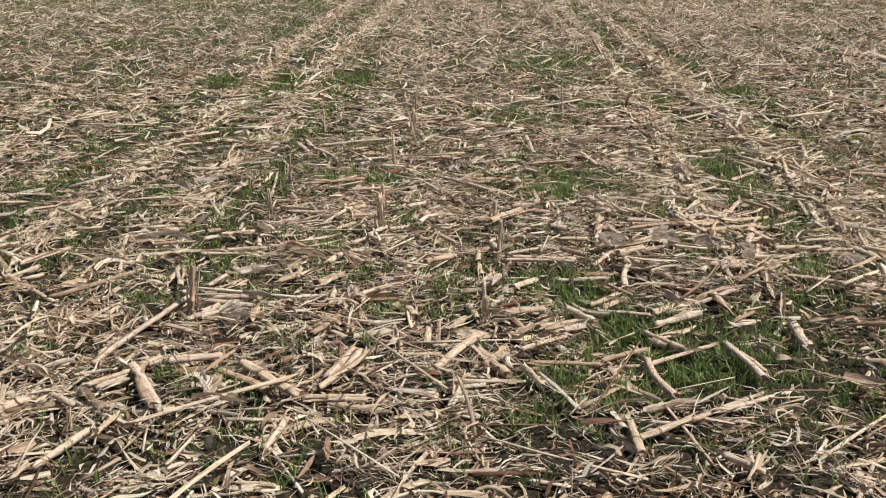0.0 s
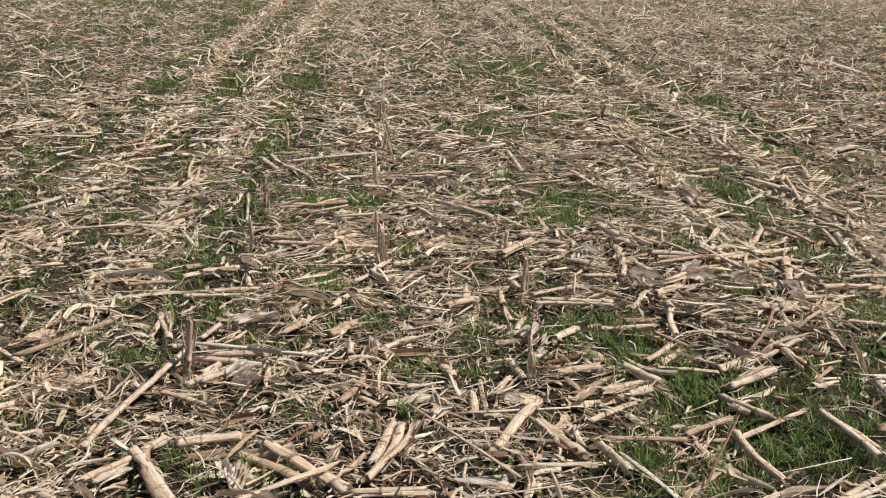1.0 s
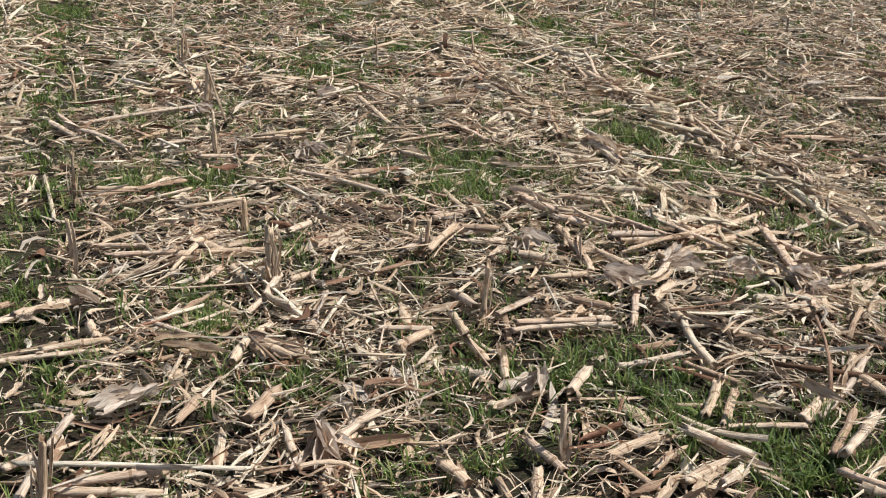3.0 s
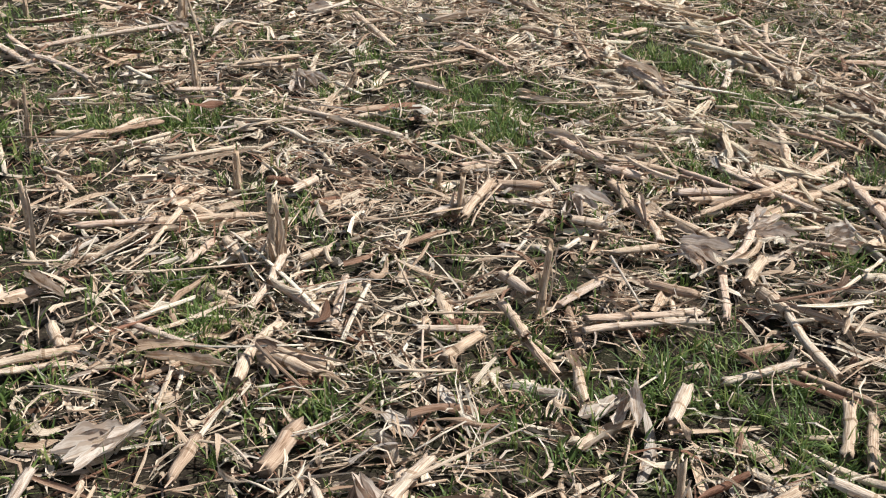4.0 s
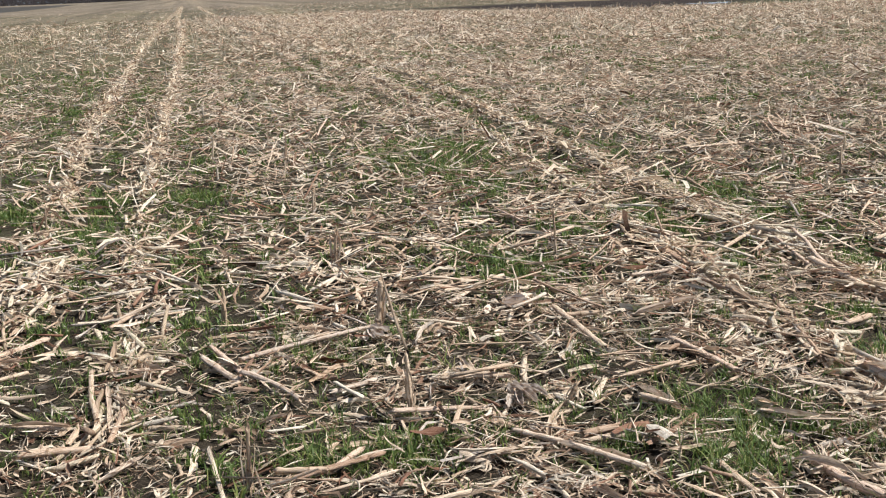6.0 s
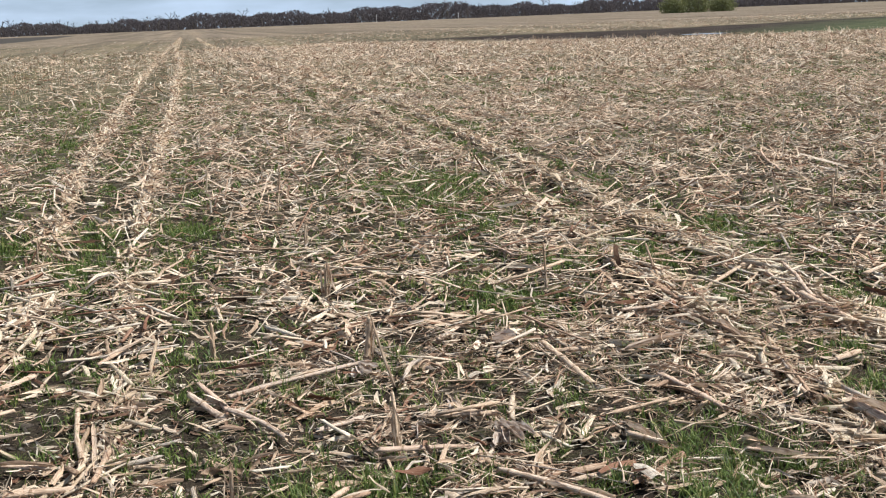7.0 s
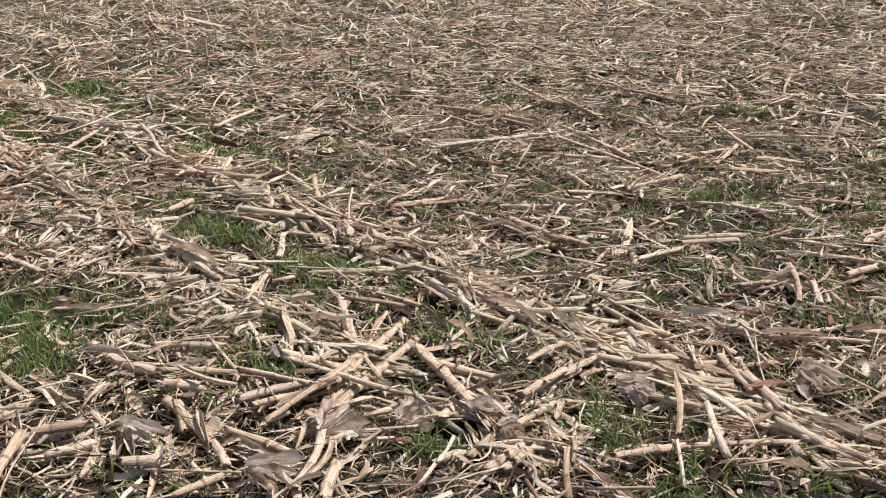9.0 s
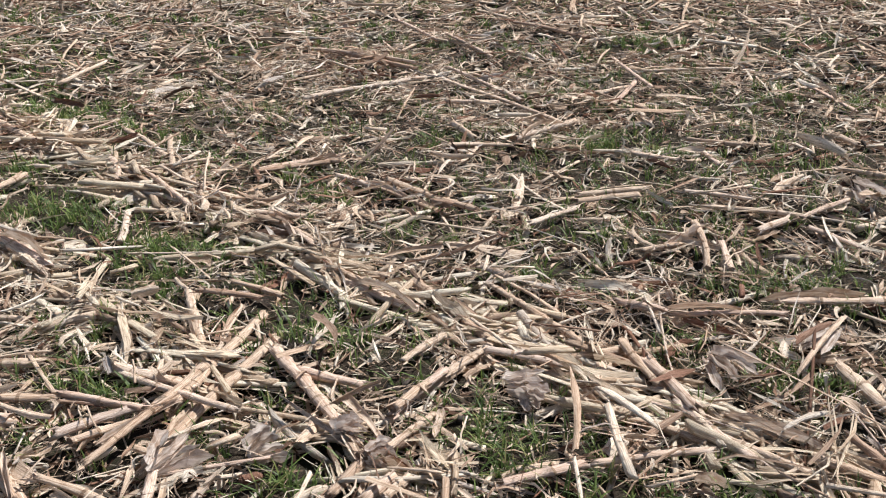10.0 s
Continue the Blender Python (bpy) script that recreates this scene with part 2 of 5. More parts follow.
STUB = straw_material("stub_stem", False, [(0.0, (0.52, 0.395, 0.285)), (0.5, (0.68, 0.535, 0.395)), (1.0, (0.76, 0.62, 0.475))])
LEAF = straw_material("dry_leaf_blade", False, [(0.0, (0.5, 0.383, 0.286)), (0.35, (0.68, 0.556, 0.429)), (0.7, (0.73, 0.605, 0.49)), (1.0, (0.70, 0.595, 0.495))], 0.5, thin=0.25)
HUSK = straw_material("pale_husk", False, [(0.0, (0.68, 0.595, 0.52)), (1.0, (0.82, 0.745, 0.68))], 0.9, thin=0.3)
COB = plain_material("bare_cob", [(0.35, (0.09, 0.035, 0.022)), (0.6, (0.30, 0.15, 0.09))], 260.0, 0.85, 0.6)
CRUMB = plain_material("soil_crumb", [(0.3, (0.026, 0.020, 0.016)), (0.7, (0.085, 0.066, 0.051))], 90.0, 0.95, 0.5)
GRASS = grass_material()
BARK = plain_material("grey_bark", [(0.35, (0.05, 0.042, 0.036)), (0.65, (0.12, 0.10, 0.085))], 2.0, 0.9)
# Distance haze is put into the twig tone; thin evens out its shading.
TWIGS = plain_material("bare_twigs", [(0.35, (0.092, 0.082, 0.088)), (0.65, (0.125, 0.112, 0.116))], 0.12, 0.95, thin=0.45)
TWIGS.node_tree.nodes["Principled BSDF"].inputs["Specular IOR Level"].default_value = 0.1
NEEDLES = plain_material("green_shrub_leaf", [(0.35, (0.14, 0.155, 0.06)), (0.65, (0.24, 0.25, 0.11))], 1.0, 0.7, thin=0.3)
POST = plain_material("weathered_post", [(0.35, (0.45, 0.43, 0.41)), (0.65, (0.6, 0.58, 0.56))], 3.0, 0.8)
WATER = plain_material("still_water", [(0.3, (0.02, 0.022, 0.025)), (0.7, (0.03, 0.03, 0.03))], 1.0, 0.08)

# ---- the land ----
rng = np.random.default_rng(11)


def smooth(a, b, v):
    s = np.clip((v - a) / (b - a), 0, 1)
    return s * s * (3 - 2 * s)


def land(x, y):
    """Height of the ground: small unevenness near by, a shallow waterway, and a slow rise to a crest and to the woods."""
    x, y = np.asarray(x, float), np.asarray(y, float)
    z = 0.008 * np.sin(5.1 * x + 1.3 * y) * np.sin(4.3 * y - 0.9 * x + 1.0) + 0.006 * np.sin(11.3 * x - 3.1 * y + 0.4) * np.sin(9.7 * y + 2.1)
    z = z + 0.010 * np.sin(2 * np.pi * (x + 0.43) / 0.675) * smooth(40, 8, np.hypot(x, y))
    across = WATERWAY[0] * x + WATERWAY[1] * y
    along = WATERWAY[1] * x - WATERWAY[0] * y
    near, far = (np.interp(along, *zip(*bank)) for bank in (NEAR_BANK, FAR_BANK))
    z = z - 0.10 * smooth(0, 3, across - near) * smooth(0, 6, far - across)
    return z + np.interp(np.hypot(x, y), (0, 12, 60, 100, 330, 630, 1500), (0, 0, 0.38, 0.80, 0.90, 1.85, 2.2))


def steps(near_low, near_high, fine, end):
    """Grid lines, close together between the two near bounds and ever wider out to the end."""
    mid = list(np.arange(near_low, near_high + fine / 2, fine))
    up, gap = mid[-1], fine
    while up < end:
        gap *= 1.16
        up += gap
        mid.append(up)
    down, gap = mid[0], fine
    while down > -end:
        gap *= 1.16
        down -= gap
        mid.insert(0, down)
    return np.array(mid)


def mesh_of(name, verts, faces, uvs=None, material=None, shade_smooth=False, kinds=None):
    """A mesh from arrays: verts (n, 3), quads (m, 4), grain coordinates (n, 2)."""
    me = bpy.data.meshes.new(name)
    verts, faces = np.asarray(verts, np.float32), np.asarray(faces, np.int32)
    me.vertices.add(len(verts))
    me.vertices.foreach_set("co", verts.ravel())
    me.loops.add(faces.size)
    me.loops.foreach_set("vertex_index", faces.ravel())
    me.polygons.add(len(faces))
    me.polygons.foreach_set("loop_start", np.arange(0, faces.size, 4, dtype=np.int32))
    me.polygons.foreach_set("loop_total", np.full(len(faces), 4, np.int32))
    me.polygons.foreach_set("use_smooth", np.full(len(faces), shade_smooth))
    if uvs is not None:
        layer = me.uv_layers.new(name="grain")
        layer.data.foreach_set("uv", np.asarray(uvs, np.float32)[faces.ravel()].ravel())
    for m in material if isinstance(material, (list, tuple)) else [material]:
        me.materials.append(m)
    if kinds is not None:
        me.polygons.foreach_set("material_index", np.asarray(kinds, np.int32))
    me.update(calc_edges=True)
    me.validate()
    return me


gx, gy = steps(-5, 9, 0.085, 1500), steps(-1, 13, 0.085, 1500)
GX, GY = np.meshgrid(gx, gy)
fine = smooth(16, 11, np.hypot(GX, GY - 5))
GZ = land(GX, GY) + fine * rng.normal(0, 0.004, GX.shape)
ids = np.arange(GX.size).reshape(GX.shape)
quads = np.stack([ids[:-1, :-1], ids[:-1, 1:], ids[1:, 1:], ids[1:, :-1]], -1).reshape(-1, 4)
ground = new("ground", mesh_of("ground", np.stack([GX, GY, GZ], -1).reshape(-1, 3), quads, None, SOIL, True))


def turf_height(x, y):
    """Height of the ground sheet itself, which is coarser than land() far out."""
    i, j = np.searchsorted(gx, x) - 1, np.searchsorted(gy, y) - 1
    u, v = (x - gx[i]) / (gx[i + 1] - gx[i]), (y - gy[j]) / (gy[j + 1] - gy[j])
    return float((GZ[j, i] * (1 - u) + GZ[j, i + 1] * u) * (1 - v) + (GZ[j + 1, i] * (1 - u) + GZ[j + 1, i + 1] * u) * v)


tagged(ground, "harvested corn field of dark soil under dry residue", "field", kind="structure")

# ---- where young grass comes through ----
GREEN = []
GREEN += [(0.27, 3.45, 0.09), (0.54, 3.48, 0.08), (0.62, 3.67, 0.09), (-0.98, 3.71, 0.09), (0.40, 3.71, 0.10), (0.88, 3.86, 0.17), (-1.78, 4.03, 0.07), (-0.68, 4.10, 0.08), (0.72, 4.15, 0.15), (0.80, 4.30, 0.08), (0.76, 4.34, 0.09), (2.00, 4.41, 0.06), (-0.10, 4.45, 0.05), (0.54, 4.46, 0.11), (2.51, 4.48, 0.06), (-0.32, 4.53, 0.08), (1.73, 4.65, 0.07), (2.50, 4.67, 0.09), (-1.43, 4.71, 0.08), (0.56, 4.72, 0.11), (2.12, 4.75, 0.05), (-0.99, 4.77, 0.10), (3.08, 4.78, 0.08), (1.89, 4.85, 0.05), (-0.04, 4.86, 0.15), (0.38, 4.88, 0.15), (2.45, 4.91, 0.06), (1.66, 4.93, 0.10), (2.93, 4.95, 0.09), (-0.53, 5.02, 0.10)]
GREEN += [(-0.49, 5.06, 0.10), (1.70, 5.07, 0.09), (0.09, 5.27, 0.08), (2.02, 5.27, 0.05), (2.56, 5.30, 0.05), (3.46, 5.34, 0.05), (1.22, 5.34, 0.06), (1.24, 5.47, 0.06), (-0.74, 5.50, 0.11), (5.33, 5.51, 0.11), (3.03, 5.52, 0.07), (2.60, 5.63, 0.06), (1.84, 5.71, 0.05), (-0.70, 5.80, 0.13), (1.85, 5.83, 0.09), (4.01, 5.87, 0.11), (-1.43, 5.92, 0.14), (5.14, 5.93, 0.07), (0.94, 5.98, 0.06), (1.16, 6.05, 0.08), (-0.30, 6.08, 0.07), (1.15, 6.23, 0.07), (3.90, 6.27, 0.12), (1.37, 6.50, 0.09), (1.76, 6.58, 0.08), (0.43, 6.62, 0.09), (2.01, 6.64, 0.10), (0.61, 6.65, 0.08), (0.54, 6.71, 0.11), (2.62, 6.74, 0.07)]
GREEN += [(1.08, 6.79, 0.09), (0.69, 6.82, 0.10), (1.96, 6.83, 0.10), (0.76, 6.87, 0.09), (3.51, 6.91, 0.08), (0.97, 6.92, 0.06), (0.21, 6.95, 0.09), (0.78, 6.99, 0.18), (5.89, 7.18, 0.15), (0.67, 7.19, 0.15), (-0.49, 7.22, 0.19), (-0.61, 7.22, 0.16), (-0.93, 7.23, 0.12), (-0.98, 7.26, 0.08), (1.90, 7.39, 0.13), (1.79, 7.61, 0.08), (-1.59, 7.71, 0.04), (0.44, 7.89, 0.07), (1.99, 8.07, 0.09), (1.79, 8.10, 0.09), (2.07, 8.10, 0.11), (-0.74, 8.26, 0.14), (3.20, 8.45, 0.13), (2.62, 8.78, 0.19), (2.51, 8.94, 0.15), (2.59, 9.17, 0.15), (-2.03, 9.23, 0.07), (0.55, 9.52, 0.29), (0.82, 9.68, 0.18), (0.62, 9.81, 0.20)]
GREEN += [(0.58, 10.10, 0.19), (2.05, 10.43, 0.26), (2.87, 10.51, 0.18), (1.42, 10.62, 0.20), (1.29, 10.64, 0.15), (2.00, 10.70, 0.12), (3.44, 10.74, 0.12), (2.09, 10.91, 0.19), (2.91, 11.18, 0.20), (2.73, 11.35, 0.25), (2.76, 11.47, 0.15), (-1.78, 11.49, 0.33), (-2.12, 11.69, 0.26), (-1.76, 11.92, 0.25), (1.21, 12.32, 0.33), (-2.67, 12.76, 0.38), (-1.42, 12.85, 0.33), (-2.31, 12.89, 0.36), (-1.30, 13.14, 0.23), (0.97, 13.80, 0.69), (0.68, 14.41, 0.30), (1.49, 14.65, 0.30), (1.24, 15.01, 0.45)]
GREEN = np.array(GREEN)
# beyond the close ground the green comes in loose patches between the rows
extra = rng.uniform((-14, 11), (16, 34), (90, 2))
extra = extra[np.abs(((extra[:, 0] + 0.43) / 0.675 + 0.5) % 1 - 0.5) > 0.15]
GREEN_FAR = np.column_stack([extra, rng.uniform(0.15, 0.55, len(extra)) * (0.6 + extra[:, 1] / 30)])


def greenness(x, y):
    """How strongly grass covers a place, 0 to 1."""
    g = np.zeros_like(x)
    for px, py, r in np.vstack([GREEN, GREEN_FAR]):
        d = np.hypot(x - px, (y - py) * 0.85) / r
        g = np.maximum(g, smooth(1.35, 0.45, d))
    return g


# drifts of residue pressed down along the wheel-run rows: their lines over y, how thick, and where they begin and end
DRIFTS = [
    ((4, 7.4, 10, 13, 17.5, 39, 69, 98), (-2.36, -2.38, -2.26, -2.45, -2.60, -2.72, -2.50, -1.98), 0.9, 3, 125),
    ((4, 6, 8.5, 12, 17.6, 25, 51, 68, 98), (-1.76, -1.75, -1.63, -1.74, -1.70, -1.60, -1.54, -1.90, -1.85), 0.9, 3, 125),
    ((4, 5.2, 6.3, 7.5, 8.2, 9.5, 11, 17, 23, 32, 39, 49, 55, 63, 88, 97), (2.09, 2.15, 2.18, 2.22, 2.33, 2.46, 2.45, 2.62, 2.85, 2.60, 2.26, 1.72, 1.25, 0.75, 0.09, -0.1), 1.25, 3.6, 120),
    ((5, 6.7, 7.9, 9.5, 17, 24), (1.45, 1.47, 1.57, 1.70, 2.12, 2.20), 0.85, 5, 24),
]


# green furrows beside the drifts: their lines over y, half width, how far the residue is thinned, start and end
FURROWS = [
    ((4, 10, 17, 40, 98), (-2.06, -1.97, -2.14, -2.12, -1.92), 0.16, 0.72, 5, 110),
    ((4, 8.5, 17, 40, 98), (-1.36, -1.25, -1.34, -1.20, -1.50), 0.17, 0.62, 5, 60),
    ((4, 7.4, 13, 17, 39, 98), (-2.74, -2.76, -2.84, -3.0, -3.1, -2.4), 0.20, 0.66, 5, 60),
    ((6, 8, 10, 13, 17, 24), (1.80, 1.88, 1.95, 1.98, 2.32, 2.5), 0.17, 0.56, 6.5, 26),
    ((6, 8, 10, 17, 24), (2.62, 2.75, 2.84, 2.98, 3.2), 0.17, 0.46, 6.5, 24),
]
# places where the residue lies thickest (x, y, radius)
HEAPS = [(-1.6, 4.5, 0.5), (-1.2, 4.2, 0.45), (-0.7, 4.0, 0.4), (-0.2, 3.85, 0.35), (-0.5, 4.6, 0.3), (-0.9, 5.3, 0.4), (-0.3, 5.45, 0.35), (1.0, 6.3, 0.3), (1.5, 5.8, 0.45), (1.95, 5.4, 0.4), (2.1, 4.9, 0.35), (-0.1, 6.15, 0.3), (-0.7, 6.3, 0.35), (-0.75, 8.4, 0.35), (-2.2, 10.2, 0.4), (2.2, 9.3, 0.35)]


def furrow(x, y):
    """How far a place lies in a furrow, 0 to 1 and weighted by how bare it is."""
    f = np.zeros_like(x)
    for ys, xs, half, bare, start, end in FURROWS:
        wide = half * (1 + 0.35 * np.sin(2.3 * y + 9 * xs[0]))
        f = np.maximum(f, bare * np.exp(-((x - np.interp(y, ys, xs)) / wide) ** 2) * smooth(start - 1, start + 1, y) * smooth(end + 2, end - 2, y))
    return f


def heaped(x, y):
    """How far a place lies in a heap, 0 to 1."""
    h = np.zeros_like(x)
    for px, py, r in HEAPS:
        h = np.maximum(h, smooth(1.2, 0.3, np.hypot(x - px, y - py) / r))
    return h


def ridge(x, y):
    """How far a place lies on a drift, 0 to 1."""
    r = np.zeros_like(x)
    for ys, xs, much, start, end in DRIFTS:
        wide = 0.08 + 0.0005 * y
        r = np.maximum(r, min(much, 1.0) * np.exp(-((x - np.interp(y, ys, xs)) / wide) ** 2) * smooth(start - 1, start + 1, y) * smooth(end + 1, end - 1, y))
    return r


def clump(x, y):
    """How thickly the residue is gathered, 0 to 1: handfuls near by, broader heaps farther out."""
    a = np.sin(8.3 * x + 2.1 * np.sin(3.7 * y)) * np.sin(6.9 * y + 2.3 * np.sin(4.4 * x + 1)) + 0.6 * np.sin(17 * x + 3 * np.sin(6 * y)) * np.sin(14 * y + 2 * np.sin(9 * x))
    b = np.sin(2.6 * x + 1.7 * np.sin(1.1 * y)) * np.sin(1.3 * y + 1.9 * np.sin(1.6 * x))
    far = smooth(9, 20, y)
    return smooth(-0.55, 0.65, (1 - 0.7 * far) * a + (0.45 + 0.4 * far) * b)


BARE = [(0.62, 4.67, 0.3), (0.58, 5.01, 0.18), (1.02, 7.18, 0.25), (0.76, 7.37, 0.2), (1.3, 3.71, 0.35), (0.82, 4.23, 0.3), (0.57, 4.34, 0.15), (1.18, 4.2, 0.28), (1.01, 3.86, 0.26), (1.42, 4.53, 0.3), (1.39, 5.27, 0.2), (0.98, 3.74, 0.25)]   # bare damp soil


def strewn(x, y):
    """Share of residue left at a place: little on bare soil, less over to the left."""
    s = 1 - 0.42 * smooth(-2.4, -4.5, x) * smooth(6, 10, y)
    s = s * (1 - 0.5 * smooth(3.5, -1.5, x) * smooth(18, 32, y))
    for px, py, r in BARE:
        s = s * (1 - 0.65 * smooth(1.2, 0.5, np.hypot(x - px, y - py) / r))
    return s


def in_waterway(x, y):
    across = WATERWAY[0] * x + WATERWAY[1] * y
    along = WATERWAY[1] * x - WATERWAY[0] * y
    near, far = (np.interp(along, *zip(*bank)) for bank in (NEAR_BANK, FAR_BANK))
    return (across > near - 0.5) & (across < far)


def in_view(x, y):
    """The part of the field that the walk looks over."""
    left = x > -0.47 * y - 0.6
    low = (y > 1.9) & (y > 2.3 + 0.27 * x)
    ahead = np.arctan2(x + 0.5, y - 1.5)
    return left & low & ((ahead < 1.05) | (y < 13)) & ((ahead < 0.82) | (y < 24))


# ---- loose residue, laid piece by piece ----
def turned(local, at, yaw, pitch, roll):
    """Points (n, k, 3) rolled, pitched and turned, then moved to their places (n, 3)."""
    cr, sr, cp, sp, cy, sy = np.cos(roll), np.sin(roll), np.cos(pitch), np.sin(pitch), np.cos(yaw), np.sin(yaw)
    x, y, z = local[..., 0], local[..., 1], local[..., 2]
    y, z = y * cr[:, None] - z * sr[:, None], y * sr[:, None] + z * cr[:, None]
    x, z = x * cp[:, None] - z * sp[:, None], x * sp[:, None] + z * cp[:, None]
    x, y = x * cy[:, None] - y * sy[:, None], x * sy[:, None] + y * cy[:, None]
    return np.stack([x, y, z], -1) + at[:, None, :]


def strips(at, length, width, yaw, pitch, roll, segs, fold=0.3, columns=3):
    """Bent, folded strips of leaf. Gives verts, quads and grain coordinates."""
    n = len(at)
    u = np.linspace(-0.5, 0.5, segs + 1)
    v = np.linspace(-0.5, 0.5, columns)
    taper = np.clip(1.15 - (2 * np.abs(u[None] + rng.uniform(-0.25, 0.25, (n, 1)))) ** 2 * rng.uniform(0.5, 1.0, (n, 1)), 0.12, 1)
    bend = rng.normal(0, 0.045, (n, 1)) * length[:, None] * (4 * u[None] ** 2 - 0.5)
    sway = rng.normal(0, 0.05, (n, 1)) * length[:, None] * (4 * u[None] ** 2 - 0.5)
    kink = rng.normal(0, 0.014, (n, segs + 1)) * length[:, None]
    px = np.repeat((u[None] * length[:, None])[:, :, None], columns, 2)
    ragged = rng.uniform(0.65, 1.25, (n, segs + 1))
    taper = taper * ragged
    py = sway[:, :, None] + kink[:, :, None] + (v[None, None] * taper[:, :, None]) * width[:, None, None]
    cup = rng.normal(0, fold, (n, 1, 1)) * width[:, None, None] * taper[:, :, None]
    pz = bend[:, :, None] + cup * (np.abs(v)[None, None] * 2) + kink[:, ::-1, None] * 0.5
    spin = rng.normal(0, 1.5, (n, 1, 1)) * u[None, :, None]   # dry leaves twist along their length
    mid_y, mid_z = py.mean(2, keepdims=True), pz.mean(2, keepdims=True)
    dy, dz = py - mid_y, pz - mid_z
    py, pz = mid_y + dy * np.cos(spin) - dz * np.sin(spin), mid_z + dy * np.sin(spin) + dz * np.cos(spin)
    local = np.stack([px, py, pz], -1).reshape(n, -1, 3)
    k = local.shape[1]
    grid = np.arange(k).reshape(segs + 1, columns)
    one = np.stack([grid[:-1, :-1], grid[1:, :-1], grid[1:, 1:], grid[:-1, 1:]], -1).reshape(-1, 4)
    faces = (one[None] + (np.arange(n) * k)[:, None, None]).reshape(-1, 4)
    uv = np.stack([px, np.broadcast_to(v[None, None] * width[:, None, None], px.shape)], -1).reshape(-1, 2)
    return turned(local, at, yaw, pitch, roll).reshape(-1, 3), faces, uv


def curls(at, length, width, yaw, pitch, roll, segs, columns, bend, rolled, wild=0.5):
    """Torn leaf and stem wall that has dried: bent along its length, twisted, and rolled up across its width by an angle."""
    n = len(at)
    u = np.linspace(-0.5, 0.5, segs + 1)
    v = np.linspace(-0.5, 0.5, columns)
    phase = rng.uniform(0, 6.28, (n, 1))
    side = rng.normal(0, bend, (n, 1)) * u[None] * 2 + rng.normal(0, bend * 0.5, (n, 1)) * np.sin(5 * u[None] + phase)
    rise = rng.normal(0, bend * 0.45, (n, 1)) * u[None] * 2 + rng.normal(0, bend * 0.3, (n, 1)) * np.sin(6 * u[None] + 2 * phase)
    step = (length / segs)[:, None]
    line = np.stack([np.cos(side) * np.cos(rise), np.sin(side) * np.cos(rise), np.sin(rise)], -1) * step[..., None]
    mid = np.cumsum(line, 1) - line * 0.5
    mid = mid - mid.mean(1, keepdims=True)
    twist = rng.normal(0, wild, (n, 1)) * u[None] * 2 + rng.normal(0, wild * 0.4, (n, 1)) * np.sin(4 * u[None] + phase)
    across = np.stack([-np.sin(side), np.cos(side), np.zeros_like(side)], -1)
    up = np.stack([-np.sin(rise) * np.cos(side), -np.sin(rise) * np.sin(side), np.cos(rise)], -1)
    ct, st = np.cos(twist)[..., None], np.sin(twist)[..., None]
    across, up = across * ct + up * st, up * ct - across * st
    ends = np.clip(1.2 - (2 * np.abs(u[None] + rng.uniform(-0.2, 0.2, (n, 1)))) ** 2.5 * rng.uniform(0.3, 1.0, (n, 1)), 0.15, 1) * rng.uniform(0.75, 1.2, (n, segs + 1))
    wide = width[:, None] * ends
    angle = np.maximum(np.abs(rolled), 0.05)[:, None, None]
    turn = angle * v[None, None]
    radius = wide[..., None] / angle
    off, lift = radius * np.sin(turn), radius * (np.cos(turn) - np.cos(angle * 0.25)) * np.sign(rolled)[:, None, None]
    lift = lift + rng.normal(0, 0.05, (n, 1, columns)) * wide[..., None]
    local = (mid[:, :, None] + across[:, :, None] * off[..., None] + up[:, :, None] * lift[..., None]).reshape(n, -1, 3)
    k = local.shape[1]
    grid = np.arange(k).reshape(segs + 1, columns)
    one = np.stack([grid[:-1, :-1], grid[1:, :-1], grid[1:, 1:], grid[:-1, 1:]], -1).reshape(-1, 4)
    faces = (one[None] + (np.arange(n) * k)[:, None, None]).reshape(-1, 4)
    along = np.broadcast_to(u[None, :, None] * length[:, None, None], (n, segs + 1, columns))
    uv = np.stack([along, np.broadcast_to(v[None, None] * width[:, None, None], along.shape)], -1).reshape(-1, 2)
    return turned(local, at, yaw, pitch, roll).reshape(-1, 3), faces, uv


def slivers(at, length, width, yaw, pitch, roll, bent=True):
    """Small bits: two quads bent in the middle, or one straight quad."""
    n = len(at)
    u = np.array([-0.5, 0.05, 0.5] if bent else [-0.5, 0.5])
    k = len(u)
    bend = rng.normal(0, 0.12, (n, 1)) * length[:, None] * np.array([[0, 1.0, 0] if bent else [0, 0]])
    px = np.repeat((u[None] * length[:, None])[:, :, None], 2, 2)
    w = np.array([[0.35, 0.5, 0.3] if bent else [0.5, 0.38]]) * width[:, None]
    py = np.stack([-w, w], -1) + bend[:, :, None] * 0.7
    pz = np.repeat(bend[:, :, None], 2, 2)
    local = np.stack([px, py, pz], -1).reshape(n, -1, 3)
    grid = np.arange(2 * k).reshape(k, 2)
    one = np.stack([grid[:-1, 0], grid[1:, 0], grid[1:, 1], grid[:-1, 1]], -1).reshape(-1, 4)
    faces = (one[None] + (np.arange(n) * 2 * k)[:, None, None]).reshape(-1, 4)
    uv = np.stack([px, py], -1).reshape(-1, 2)
    return turned(local, at, yaw, pitch, roll).reshape(-1, 3), faces, uv


